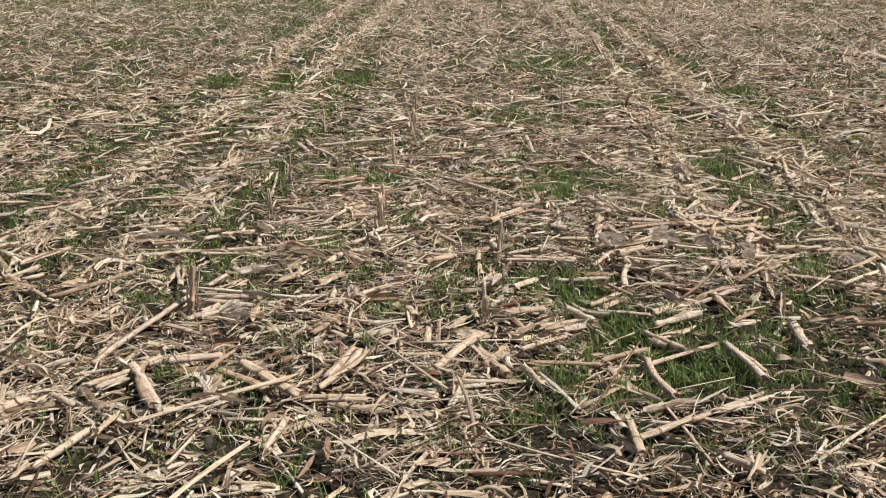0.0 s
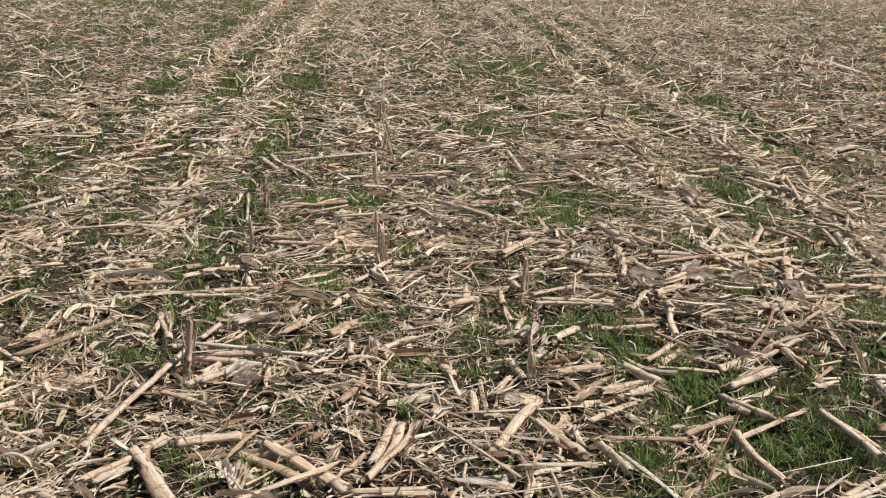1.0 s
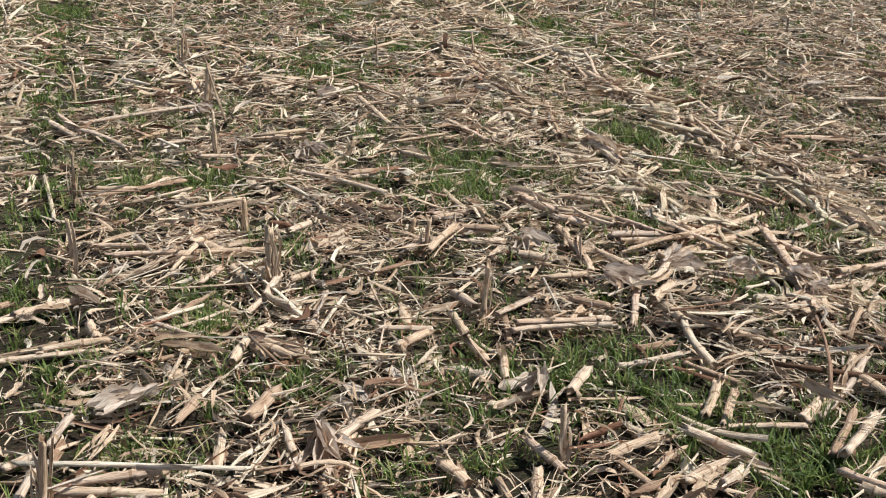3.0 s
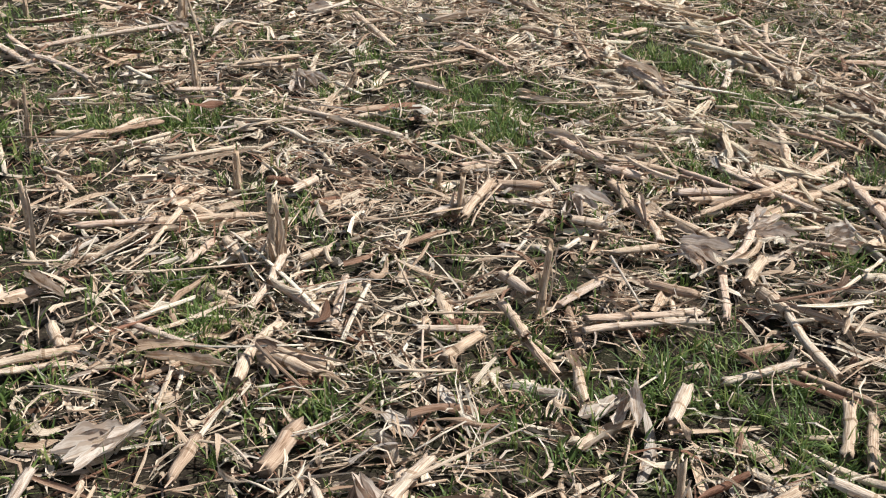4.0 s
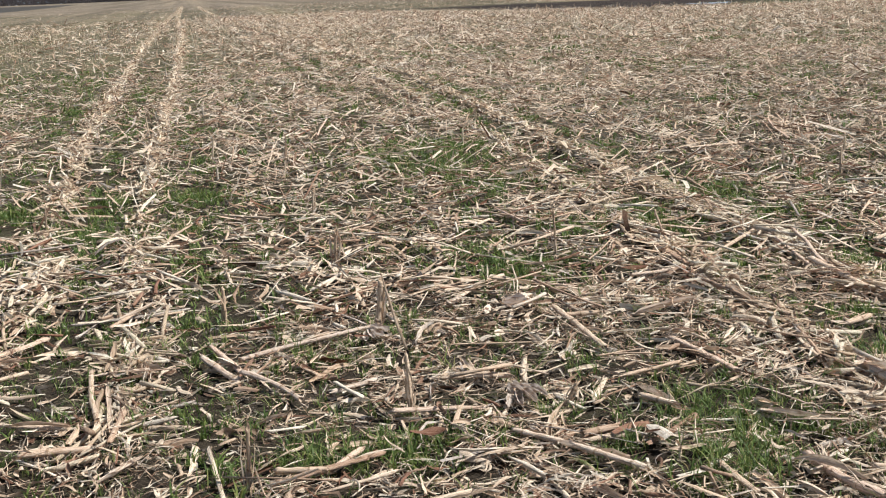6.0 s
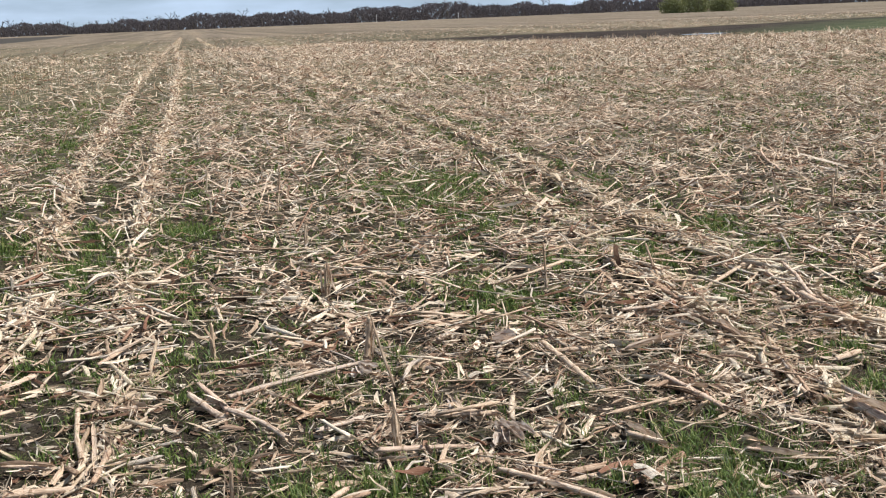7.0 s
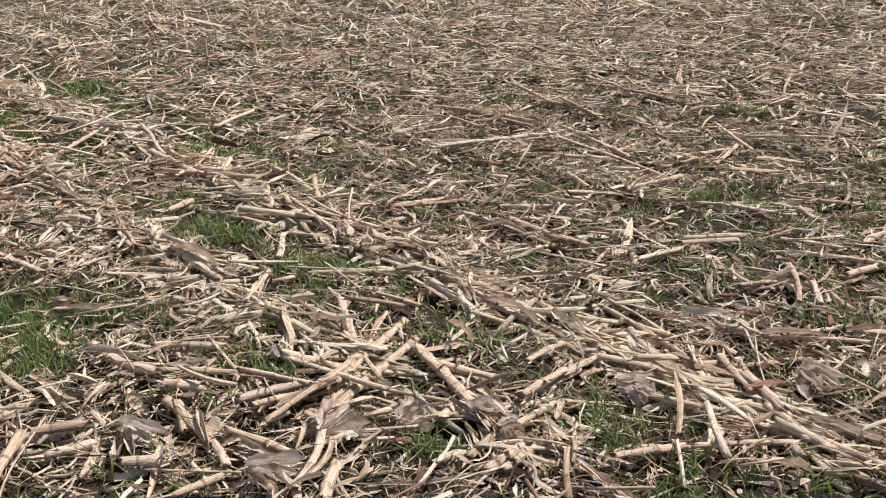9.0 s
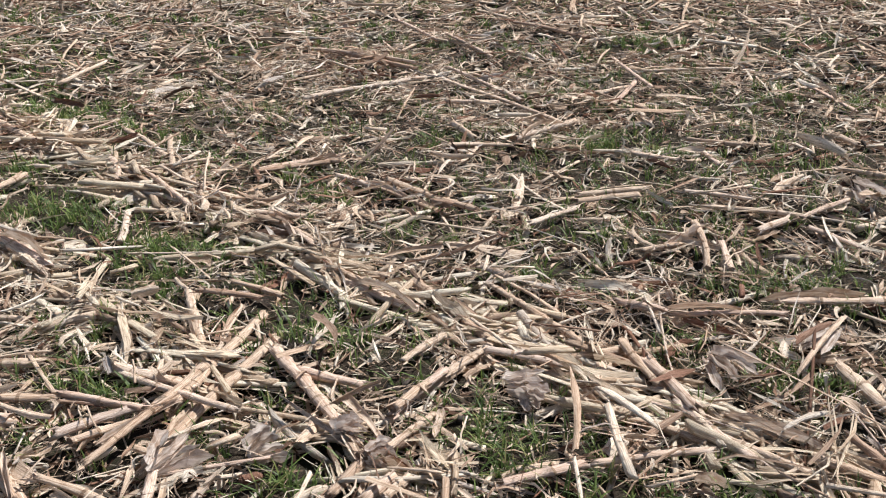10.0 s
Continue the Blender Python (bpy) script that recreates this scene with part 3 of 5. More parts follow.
def tubes(at, length, thick, yaw, pitch, sides=6, segs=2):
    """Broken stem pieces with closed ends; sides must be 6 or 4."""
    n = len(at)
    u = np.linspace(-0.5, 0.5, segs + 1)
    a = np.arange(sides) * 2 * np.pi / sides
    sway = rng.normal(0, 0.02, (n, 1)) * length[:, None] * (4 * u[None] ** 2 - 0.5) * (segs > 1)
    r = 0.5 * thick[:, None] * rng.uniform(0.7, 1.2, (n, segs + 1))
    slant = rng.normal(0, 0.8, (n, 1)) * thick[:, None]
    px = (u[None] * length[:, None])[:, :, None] + slant[:, :, None] * np.cos(a)[None, None] * np.sign(u)[None, :, None]
    py = sway[:, :, None] + r[:, :, None] * np.cos(a)[None, None]
    pz = r[:, :, None] * np.sin(a)[None, None] * rng.uniform(0.35, 0.95, (n, 1, 1))
    local = np.stack([px, py, pz], -1).reshape(n, -1, 3)
    k = local.shape[1]
    grid = np.arange(k).reshape(segs + 1, sides)
    nxt = np.roll(grid, -1, 1)
    one = np.stack([grid[:-1], grid[1:], nxt[1:], nxt[:-1]], -1).reshape(-1, 4)
    first, last = grid[0], grid[-1]
    caps = [first[[0, 1, 2, 3]], last[[3, 2, 1, 0]]]
    if sides == 6:
        caps += [first[[0, 3, 4, 5]], last[[5, 4, 3, 0]]]
    one = np.vstack([one, np.array(caps)])
    faces = (one[None] + (np.arange(n) * k)[:, None, None]).reshape(-1, 4)
    around = np.broadcast_to(a[None, None] * 0.5 * thick[:, None, None], px.shape)
    uv = np.stack([px, around], -1).reshape(-1, 2)
    return turned(local, at, yaw, pitch, np.zeros(n)).reshape(-1, 3), faces, uv


def scatter(low, high, per_m2, keep_green, keep_ridge, heap):
    """Places on the ground and how high above it a piece lies, thinned by grass and thickened on the drifts."""
    n = int((high[0] - low[0]) * (high[1] - low[1]) * per_m2)
    p = rng.uniform(low, high, (n, 2))
    x, y = p[:, 0], p[:, 1]
    rid = ridge(x, y)
    want = (0.40 + 0.66 * clump(x, y)) * (1 - (1 - keep_green) * greenness(x, y)) + keep_ridge * rid
    want = (want + 0.35 * heaped(x, y)) * (1 - furrow(x, y)) * smooth(125, 55, y) * strewn(x, y)
    want = want * (1 - 0.45 * smooth(11, 18, y) * (0.5 + 0.5 * np.cos(2 * np.pi * (x + 0.43) / 0.675)))
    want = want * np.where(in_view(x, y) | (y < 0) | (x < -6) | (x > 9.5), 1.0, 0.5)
    keep = (rng.random(n) < want) & ~in_waterway(x, y)
    p, rid = p[keep], rid[keep]
    lift = rng.exponential(heap, len(p)) * (0.6 + 0.3 * rid + 0.8 * clump(p[:, 0], p[:, 1]))
    return np.column_stack([p, land(p[:, 0], p[:, 1]) + np.minimum(lift, 0.09)]), rid


def lie(n, rid):
    """Directions: any, but more of them across the rows, and along the rows on the drifts."""
    yaw = np.where(rng.random(n) < 0.08, rng.normal(0.1, 0.5, n), rng.uniform(0, np.pi, n))
    return np.where(rng.random(n) < rid * 0.75, rng.normal(np.pi / 2 + 0.15, 0.4, n), yaw)


def heap_up(name, label, material, pieces, smooth_shade=False):
    verts, faces, uvs, base = [], [], [], 0
    for v, f, uv in pieces:
        verts.append(v)
        faces.append(f + base)
        uvs.append(uv)
        base += len(v)
    ob = new(name, mesh_of(name, np.vstack(verts), np.vstack(faces), np.vstack(uvs), material, smooth_shade))
    return tagged(ob, label, "crop residue", kind="stuff")


def leaf_strips(low, high, per_m2, l, w, segs, heap=0.012, green=0.5, rd=0.5, tip=0.12, fold=0.3, columns=3):
    at, rid = scatter(low, high, per_m2, green, rd, heap)
    n = len(at)
    length = np.clip(rng.lognormal(math.log(l), 0.5, n), l * 0.35, l * 3)
    width = np.clip(rng.lognormal(math.log(w), 0.45, n), w * 0.4, w * 1.8)
    pitch = rng.normal(0, tip, n)
    at[:, 2] += 0.004 + 0.4 * np.abs(np.sin(pitch)) * length
    return strips(at, length, width, lie(n, rid), pitch, rng.normal(0, 0.55, n), segs, fold, columns)


def shreds(low, high, per_m2, l, w, segs, columns, bend, most, heap=0.012, green=0.5, rd=0.4, tip=0.15, wild=0.6, lean=0.6):
    """Curled pieces of leaf or stem wall over a stretch of ground; most: the widest angle that they are rolled up by."""
    at, rid = scatter(low, high, per_m2, green, rd, heap)
    n = len(at)
    length = np.clip(rng.lognormal(math.log(l), 0.45, n), l * 0.4, l * 2.6)
    width = np.clip(rng.lognormal(math.log(w), 0.4, n), w * 0.4, w * 2.0)
    pitch = rng.normal(0, tip, n)
    at[:, 2] += 0.004 + 0.35 * np.abs(np.sin(pitch)) * length
    rolled = rng.uniform(0.2, most, n) * np.where(rng.random(n) < 0.65, 1, -1)
    return curls(at, length, width, lie(n, rid), pitch, rng.normal(0, lean, n), segs, columns, bend, rolled, wild)


def chaff(low, high, per_m2, l, w, heap=0.008, green=0.6, rd=0.3, tip=0.2, bent=True):
    at, rid = scatter(low, high, per_m2, green, rd, heap)
    n = len(at)
    length = np.clip(rng.lognormal(math.log(l), 0.5, n), l * 0.4, l * 3)
    width = np.clip(rng.lognormal(math.log(w), 0.4, n), w * 0.4, w * 2.5)
    pitch = rng.normal(0, tip, n)
    at[:, 2] += 0.003 + 0.4 * np.abs(np.sin(pitch)) * length
    return slivers(at, length, width, lie(n, rid), pitch, rng.normal(0, 0.7 if bent else 0.35, n), bent)


def stem_bits(low, high, per_m2, l, d, sides, segs, heap=0.012, green=0.5, rd=0.7, tip=0.09):
    at, rid = scatter(low, high, per_m2, green, rd, heap)
    n = len(at)
    length = np.clip(rng.lognormal(math.log(l), 0.5, n), l * 0.3, l * 3)
    length = np.minimum(length, 0.4 + 0.5 * l)
    thick = np.clip(rng.normal(d, d * 0.28, n), d * 0.4, d * 1.7)
    pitch = rng.normal(0, tip, n)
    at[:, 2] += thick * 0.45 + 0.35 * np.abs(np.sin(pitch)) * length
    return tubes(at, length, thick, lie(n, rid), pitch, sides, segs)


def fibre_sheets(low, high, per_m2, l, w, count, segs, heap=0.02, green=0.5, rd=0.6):
    """Torn stem walls: a few narrow strips side by side, slightly fanned."""
    at, rid = scatter(low, high, per_m2, green, rd, heap)
    n = len(at)
    length, yaw = np.clip(rng.lognormal(math.log(l), 0.4, n), l * 0.4, l * 2.5), lie(n, rid)
    return fan_out(at, length, yaw, w, count, segs)


def fan_out(at, length, yaw, w, count, segs):
    n = len(at)
    at, length, yaw = np.repeat(at, count, 0), np.repeat(length, count), np.repeat(yaw, count)
    side = np.tile(np.arange(count) - (count - 1) / 2, n) * w * 1.25 + rng.normal(0, w * 0.5, n * count)
    slip = rng.normal(0, 0.12, n * count) * length
    at = at + np.column_stack([slip * np.cos(yaw) - side * np.sin(yaw), slip * np.sin(yaw) + side * np.cos(yaw), rng.uniform(0.002, 0.014, n * count)])
    length = length * rng.uniform(0.6, 1.1, n * count)
    width = w * rng.lognormal(0, 0.35, n * count)
    return strips(at, length, width, yaw + rng.normal(0, 0.09, n * count), rng.normal(0, 0.06, n * count), rng.normal(0, 0.5, n * count), segs, 0.4, 2)


def drift_places(per_metre, y0, y1, heap):
    """Places along the drifts, with their direction."""
    out = []
    for ys, xs, much, start, end in DRIFTS:
        a, b = max(start, y0), min(end, y1)
        if b <= a:
            continue
        y = rng.uniform(a, b, int(per_metre * (b - a) * much))
        clumps = 0.5 + 0.5 * np.sin(4.1 * y + 7 * xs[0]) * np.sin(1.7 * y + 2)
        broken = smooth(19, 8, y) * (xs[0] < 0)   # the older pair is scattered where it runs close by
        y = y[rng.random(len(y)) < np.where(rng.random(len(y)) < broken, 0.75 * clumps ** 1.6, clumps + 0.15)]
        x = np.interp(y, ys, xs) + rng.normal(0, 1, len(y)) * (0.036 + 0.0002 * y + 0.035 * smooth(15, 9, y) + 0.04 * smooth(14, 7, y) * (xs[0] < 0))
        out.append(np.column_stack([x, y, land(x, y) + 0.012 + rng.exponential(heap, len(y)) * np.exp(-3 * np.abs(x - np.interp(y, ys, xs)))]))
    at = np.vstack(out)
    at = at[~in_waterway(at[:, 0], at[:, 1])]
    return at, rng.normal(np.pi / 2 + 0.08, np.where(at[:, 1] < 13, 0.65, 0.3), len(at))


def drift_strips(per_metre, y0, y1, l, w, segs, heap=0.03):
    at, yaw = drift_places(per_metre, y0, y1, heap)
    n = len(at)
    return strips(at, l * rng.lognormal(0, 0.45, n), w * rng.lognormal(0, 0.4, n), yaw, rng.normal(0, 0.15, n), rng.normal(0, 0.5, n), segs, 0.3, 2)


def drift_sheets(per_metre, y0, y1, l, w, count, segs):
    at, yaw = drift_places(per_metre, y0, y1, 0.03)
    return fan_out(at, l * rng.lognormal(0, 0.35, len(at)), yaw, w, count, segs)


def drift_stems(per_metre, y0, y1, l, d, sides):
    at, yaw = drift_places(per_metre, y0, y1, 0.014)
    n = len(at)
    return tubes(at + (0, 0, d * 0.5), l * rng.lognormal(0, 0.4, n), d * rng.uniform(0.6, 1.3, n), yaw, rng.normal(0, 0.09, n), sides, 1 + (sides == 6))


CORE, EDGES = ((-3.2, 1.9), (5.6, 9.0)), [((-6, 0), (-3.2, 12)), ((-3.2, 9.0), (5.6, 12)), ((5.6, 0), (9.5, 12)), ((-3.2, 0), (5.6, 1.9))]
MID, FAR = ((-13, 12), (21, 28)), ((-22, 28), (40, 72))
RIGHT, REST = ((9.5, 4), (16, 12)), ((-50, 72), (62, 160))
heap_up("leaf_litter", "torn and curled dry corn leaves covering the soil", LITTER_LEAF, [
    shreds(*CORE, 140, 0.085, 0.013, 4, 4, 0.8, 3.8, 0.014, tip=0.22, wild=1.1), shreds(*CORE, 54, 0.15, 0.020, 6, 4, 0.45, 3.4, 0.018, tip=0.12, wild=0.9),
    shreds(*CORE, 240, 0.10, 0.0075, 3, 2, 0.5, 0.5, 0.018, tip=0.16, wild=1.0), fibre_sheets(*CORE, 42, 0.14, 0.0052, 5, 3)]
    + [shreds(*e, 150, 0.14, 0.020, 3, 3, 0.5, 3.0, 0.016, tip=0.2, wild=0.9) for e in EDGES] + [shreds(*e, 150, 0.16, 0.013, 2, 2, 0.4, 0.5, 0.02, tip=0.2) for e in EDGES]
    + [leaf_strips(*RIGHT, 165, 0.18, 0.020, 2, tip=0.28, columns=2), shreds(*MID, 52, 0.18, 0.016, 2, 3, 0.4, 2.0, 0.02, tip=0.28)], True)
heap_up("fine_fibres", "thin shredded fibres of leaf and husk lying tangled", LITTER_LEAF, [
    shreds(*CORE, 850, 0.055, 0.0042, 2, 2, 0.9, 0.4, 0.012, green=0.7, tip=0.25, wild=1.2), shreds(*CORE, 400, 0.12, 0.0032, 3, 2, 0.9, 0.3, 0.02, green=0.7, tip=0.12, wild=1.2)]
    + [shreds(*e, 260, 0.09, 0.0075, 2, 2, 0.6, 0.4, 0.016, green=0.6, tip=0.2, wild=1.0) for e in EDGES])
heap_up("straw_chaff", "fine chopped straw and chaff on the soil", LITTER_LEAF, [
    chaff(*CORE, 150, 0.035, 0.008, 0.006, tip=0.35), chaff(*RIGHT, 130, 0.07, 0.009, tip=0.3), chaff(*MID, 130, 0.17, 0.015, 0.02, tip=0.24), chaff(*MID, 105, 0.14, 0.010, 0.016, tip=0.28, bent=False),
    chaff(*FAR, 88, 0.21, 0.024, 0.025, rd=0.3, tip=0.28, bent=False), chaff(*REST, 16, 0.16, 0.026, 0.025, rd=0.3, tip=0.2, bent=False),
    chaff((-22, -18), (22, 0), 95, 0.19, 0.026, bent=False), chaff((-22, 0), (-6, 12), 110, 0.19, 0.025, bent=False), chaff((-24, 12), (-13, 28), 100, 0.17, 0.022, bent=False), chaff((16, 0), (28, 12), 140, 0.17, 0.021, bent=False), chaff((9.5, 0), (16, 4), 200, 0.15, 0.018, bent=False),
    chaff((21, 12), (36, 28), 100, 0.17, 0.022, bent=False)])
heap_up("stem_litter", "short broken corn stems and split stem walls lying in the residue", LITTER_STEM, [
    stem_bits(*CORE, 15, 0.13, 0.018, 6, 2, 0.02), stem_bits(*CORE, 46, 0.15, 0.0075, 4, 2, 0.022, tip=0.12),
    shreds(*CORE, 46, 0.15, 0.026, 4, 5, 0.14, 4.2, 0.02, tip=0.08, wild=0.3, lean=0.9)]
    + [stem_bits(*e, 26, 0.18, 0.018, 6, 2, 0.02) for e in EDGES] + [stem_bits(*e, 42, 0.24, 0.011, 4, 1, 0.024, tip=0.1) for e in EDGES]
    + [stem_bits(*e, 12, 0.42, 0.018, 6, 2, 0.032, tip=0.05) for e in EDGES] + [stem_bits(*CORE, 4, 0.40, 0.014, 6, 3, 0.03, tip=0.05)]
    + [stem_bits(*RIGHT, 70, 0.2, 0.016, 4, 1), stem_bits(*MID, 34, 0.26, 0.013, 4, 1, tip=0.2), stem_bits(*FAR, 9, 0.28, 0.024, 4, 1, tip=0.12), stem_bits((-14, -10), (14, 0), 12, 0.28, 0.019, 4, 1), stem_bits((-14, 0), (-6, 12), 14, 0.28, 0.019, 4, 1)], True)
heap_up("drift_straw", "pale straw drifted in lines along the wheel-run rows", DRIFT, [
    drift_strips(150, 3, 13, 0.16, 0.017, 3, 0.018), drift_sheets(9, 3, 13, 0.22, 0.009, 5, 3), drift_strips(165, 13, 30, 0.20, 0.022, 2), drift_strips(110, 30, 125, 0.26, 0.03, 2, 0.025)])
heap_up("drift_stems", "broken stalks pressed together along the wheel-run rows", DRIFT, [
    drift_stems(46, 3, 13, 0.24, 0.027, 6), drift_stems(42, 13, 30, 0.24, 0.026, 4)], True)


def crumbs(low, high, per_m2):
    """Small lumps of soil, thickest where the residue is thin."""
    p = rng.uniform(low, high, (int((high[0] - low[0]) * (high[1] - low[1]) * per_m2), 2))
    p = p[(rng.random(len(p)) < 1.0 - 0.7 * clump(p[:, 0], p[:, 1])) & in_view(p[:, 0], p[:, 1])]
    n = len(p)
    size = np.clip(rng.lognormal(math.log(0.012), 0.45, n), 0.005, 0.035)
    at = np.column_stack([p, land(p[:, 0], p[:, 1]) + 0.2 * size])
    return tubes(at, size * rng.uniform(0.8, 1.4, n), size, rng.uniform(0, np.pi, n), rng.normal(0, 0.5, n), 6, 1)


tagged(heap_up("soil_crumbs", "small dark crumbs of damp soil between the residue", CRUMB, [crumbs((-3.2, 1.9), (5.6, 9.0), 110)], True), category="soil")


# ---- grass ----
def blades(p, yaw, h, w, lean, fine):
    """Arching blades, each of three quads (two far off), that narrow to their tips."""
    n = len(p)
    s = np.array([0.0, 0.4, 0.75, 1.0] if fine else [0.0, 0.55, 1.0])
    k = 2 * len(s)
    reach = h[:, None] * s[None] ** 1.7 * np.sin(lean)[:, None]
    rise = h[:, None] * (s[None] - 0.42 * s[None] ** 2.2 * np.sin(lean)[:, None])
    half = w[:, None] * np.array([[0.4, 0.5, 0.36, 0.04] if fine else [0.4, 0.5, 0.06]])
    side = np.stack([-half, half], -1)
    cy, sy = np.cos(yaw)[:, None, None], np.sin(yaw)[:, None, None]
    x = reach[:, :, None] * cy - side * sy + p[:, 0][:, None, None]
    y = reach[:, :, None] * sy + side * cy + p[:, 1][:, None, None]
    z = np.repeat(rise[:, :, None], 2, 2) + p[:, 2][:, None, None]
    verts = np.stack([x, y, z], -1).reshape(-1, 3)
    grid = np.arange(k).reshape(-1, 2)
    one = np.stack([grid[:-1, 0], grid[1:, 0], grid[1:, 1], grid[:-1, 1]], -1).reshape(-1, 4)
    return verts, (one[None] + (np.arange(n) * k)[:, None, None]).reshape(-1, 4), np.zeros((len(verts), 2))


def tufts(places, count, h, w):
    """Tufts of grass: blades that spread from one root."""
    size = np.repeat(rng.uniform(0.55, 1.25, len(places)), count)
    p = np.repeat(places, count, 0) + rng.normal(0, 0.011, (len(places) * count, 2))
    n = len(p)
    height = h * size * rng.uniform(0.5, 1.3, n)
    return blades(np.column_stack([p, land(p[:, 0], p[:, 1])]), rng.uniform(0, 2 * np.pi, n), height, w * rng.uniform(0.7, 1.35, n), rng.uniform(0.15, 1.4, n), w < 0.0055)


def sward(patches, per_m2, count, h, w):
    """Tufts gathered in round patches (x, y, radius)."""
    out = []
    for px, py, r in patches:
        k = int(per_m2 * np.pi * r * r + rng.random())
        out.append(rng.normal(0, 0.55 * r, (k, 2)) + (px, py))
    return tufts(np.vstack(out), count, h, w)


def strewn_tufts(low, high, per_m2, count, h, w):
    """Single tufts, thickest where the residue is thin."""
    p = rng.uniform(low, high, (int((high[0] - low[0]) * (high[1] - low[1]) * per_m2), 2))
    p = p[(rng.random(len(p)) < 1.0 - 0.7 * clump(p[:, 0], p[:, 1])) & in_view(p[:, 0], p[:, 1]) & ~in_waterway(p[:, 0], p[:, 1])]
    return tufts(p, count, h, w)


between = []
for ys, xs, half, bare, start, end in FURROWS:
    y = rng.uniform(start, min(end, 26), 110)
    between.append(np.column_stack([np.interp(y, ys, xs) + rng.normal(0, 0.5 * half, 110), y, rng.uniform(0.06, 0.17, 110)]))
between = np.vstack(between)
grass = heap_up("young_grass", "short green grass shoots in loose patches", GRASS, [
    sward(GREEN[GREEN[:, 1] < 7.5] * (1, 1, 1.5), 270, 9, 0.075, 0.0044), sward(np.array(BARE), 130, 9, 0.065, 0.0042), sward(GREEN[GREEN[:, 1] >= 7.5] * (1, 1, 1.4), 150, 9, 0.075, 0.0065),
    sward(GREEN_FAR, 26, 7, 0.08, 0.013), sward(between, 90, 8, 0.07, 0.007),
    strewn_tufts((-3.2, 1.9), (5.6, 9), 115, 7, 0.076, 0.0042), strewn_tufts((-6, 9), (9, 13), 90, 6, 0.07, 0.007), strewn_tufts((5.6, 4), (9, 9), 70, 6, 0.07, 0.006), strewn_tufts((9, 4), (16, 13), 26, 5, 0.075, 0.009),
    strewn_tufts((-12, 13), (18, 30), 26, 5, 0.075, 0.013), strewn_tufts((-10, 6.5), (-2.6, 22), 30, 6, 0.065, 0.009)])
tagged(grass, category="grass")

# ---- standing stubs of the far rows ----
def row_stubs():
    out = []
    for k in range(-60, 75):
        y = np.arange(10.5, 62, 0.24)
        y = y + rng.uniform(-0.09, 0.09, len(y))
        x = -0.43 + 0.675 * k + rng.normal(0, 0.04, len(y))
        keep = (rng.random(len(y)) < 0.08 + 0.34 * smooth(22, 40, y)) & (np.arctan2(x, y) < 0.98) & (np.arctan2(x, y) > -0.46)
        keep &= ~in_waterway(x, y)
        out.append(np.column_stack([x, y])[keep])
    p = np.vstack(out)
    n = len(p)
    tall = np.clip(rng.normal(0.18, 0.06, n), 0.05, 0.34)
    at = np.column_stack([p, land(p[:, 0], p[:, 1]) + tall * 0.47])
    return tubes(at, tall, np.clip(rng.normal(0.02, 0.005, n), 0.01, 0.035), rng.uniform(0, np.pi, n), np.pi / 2 + rng.normal(0, 0.18, n), 4, 1)


tagged(heap_up("far_stubs", "rows of short cut corn stubs farther out in the field", DRIFT, [row_stubs()]), category="corn stubble")


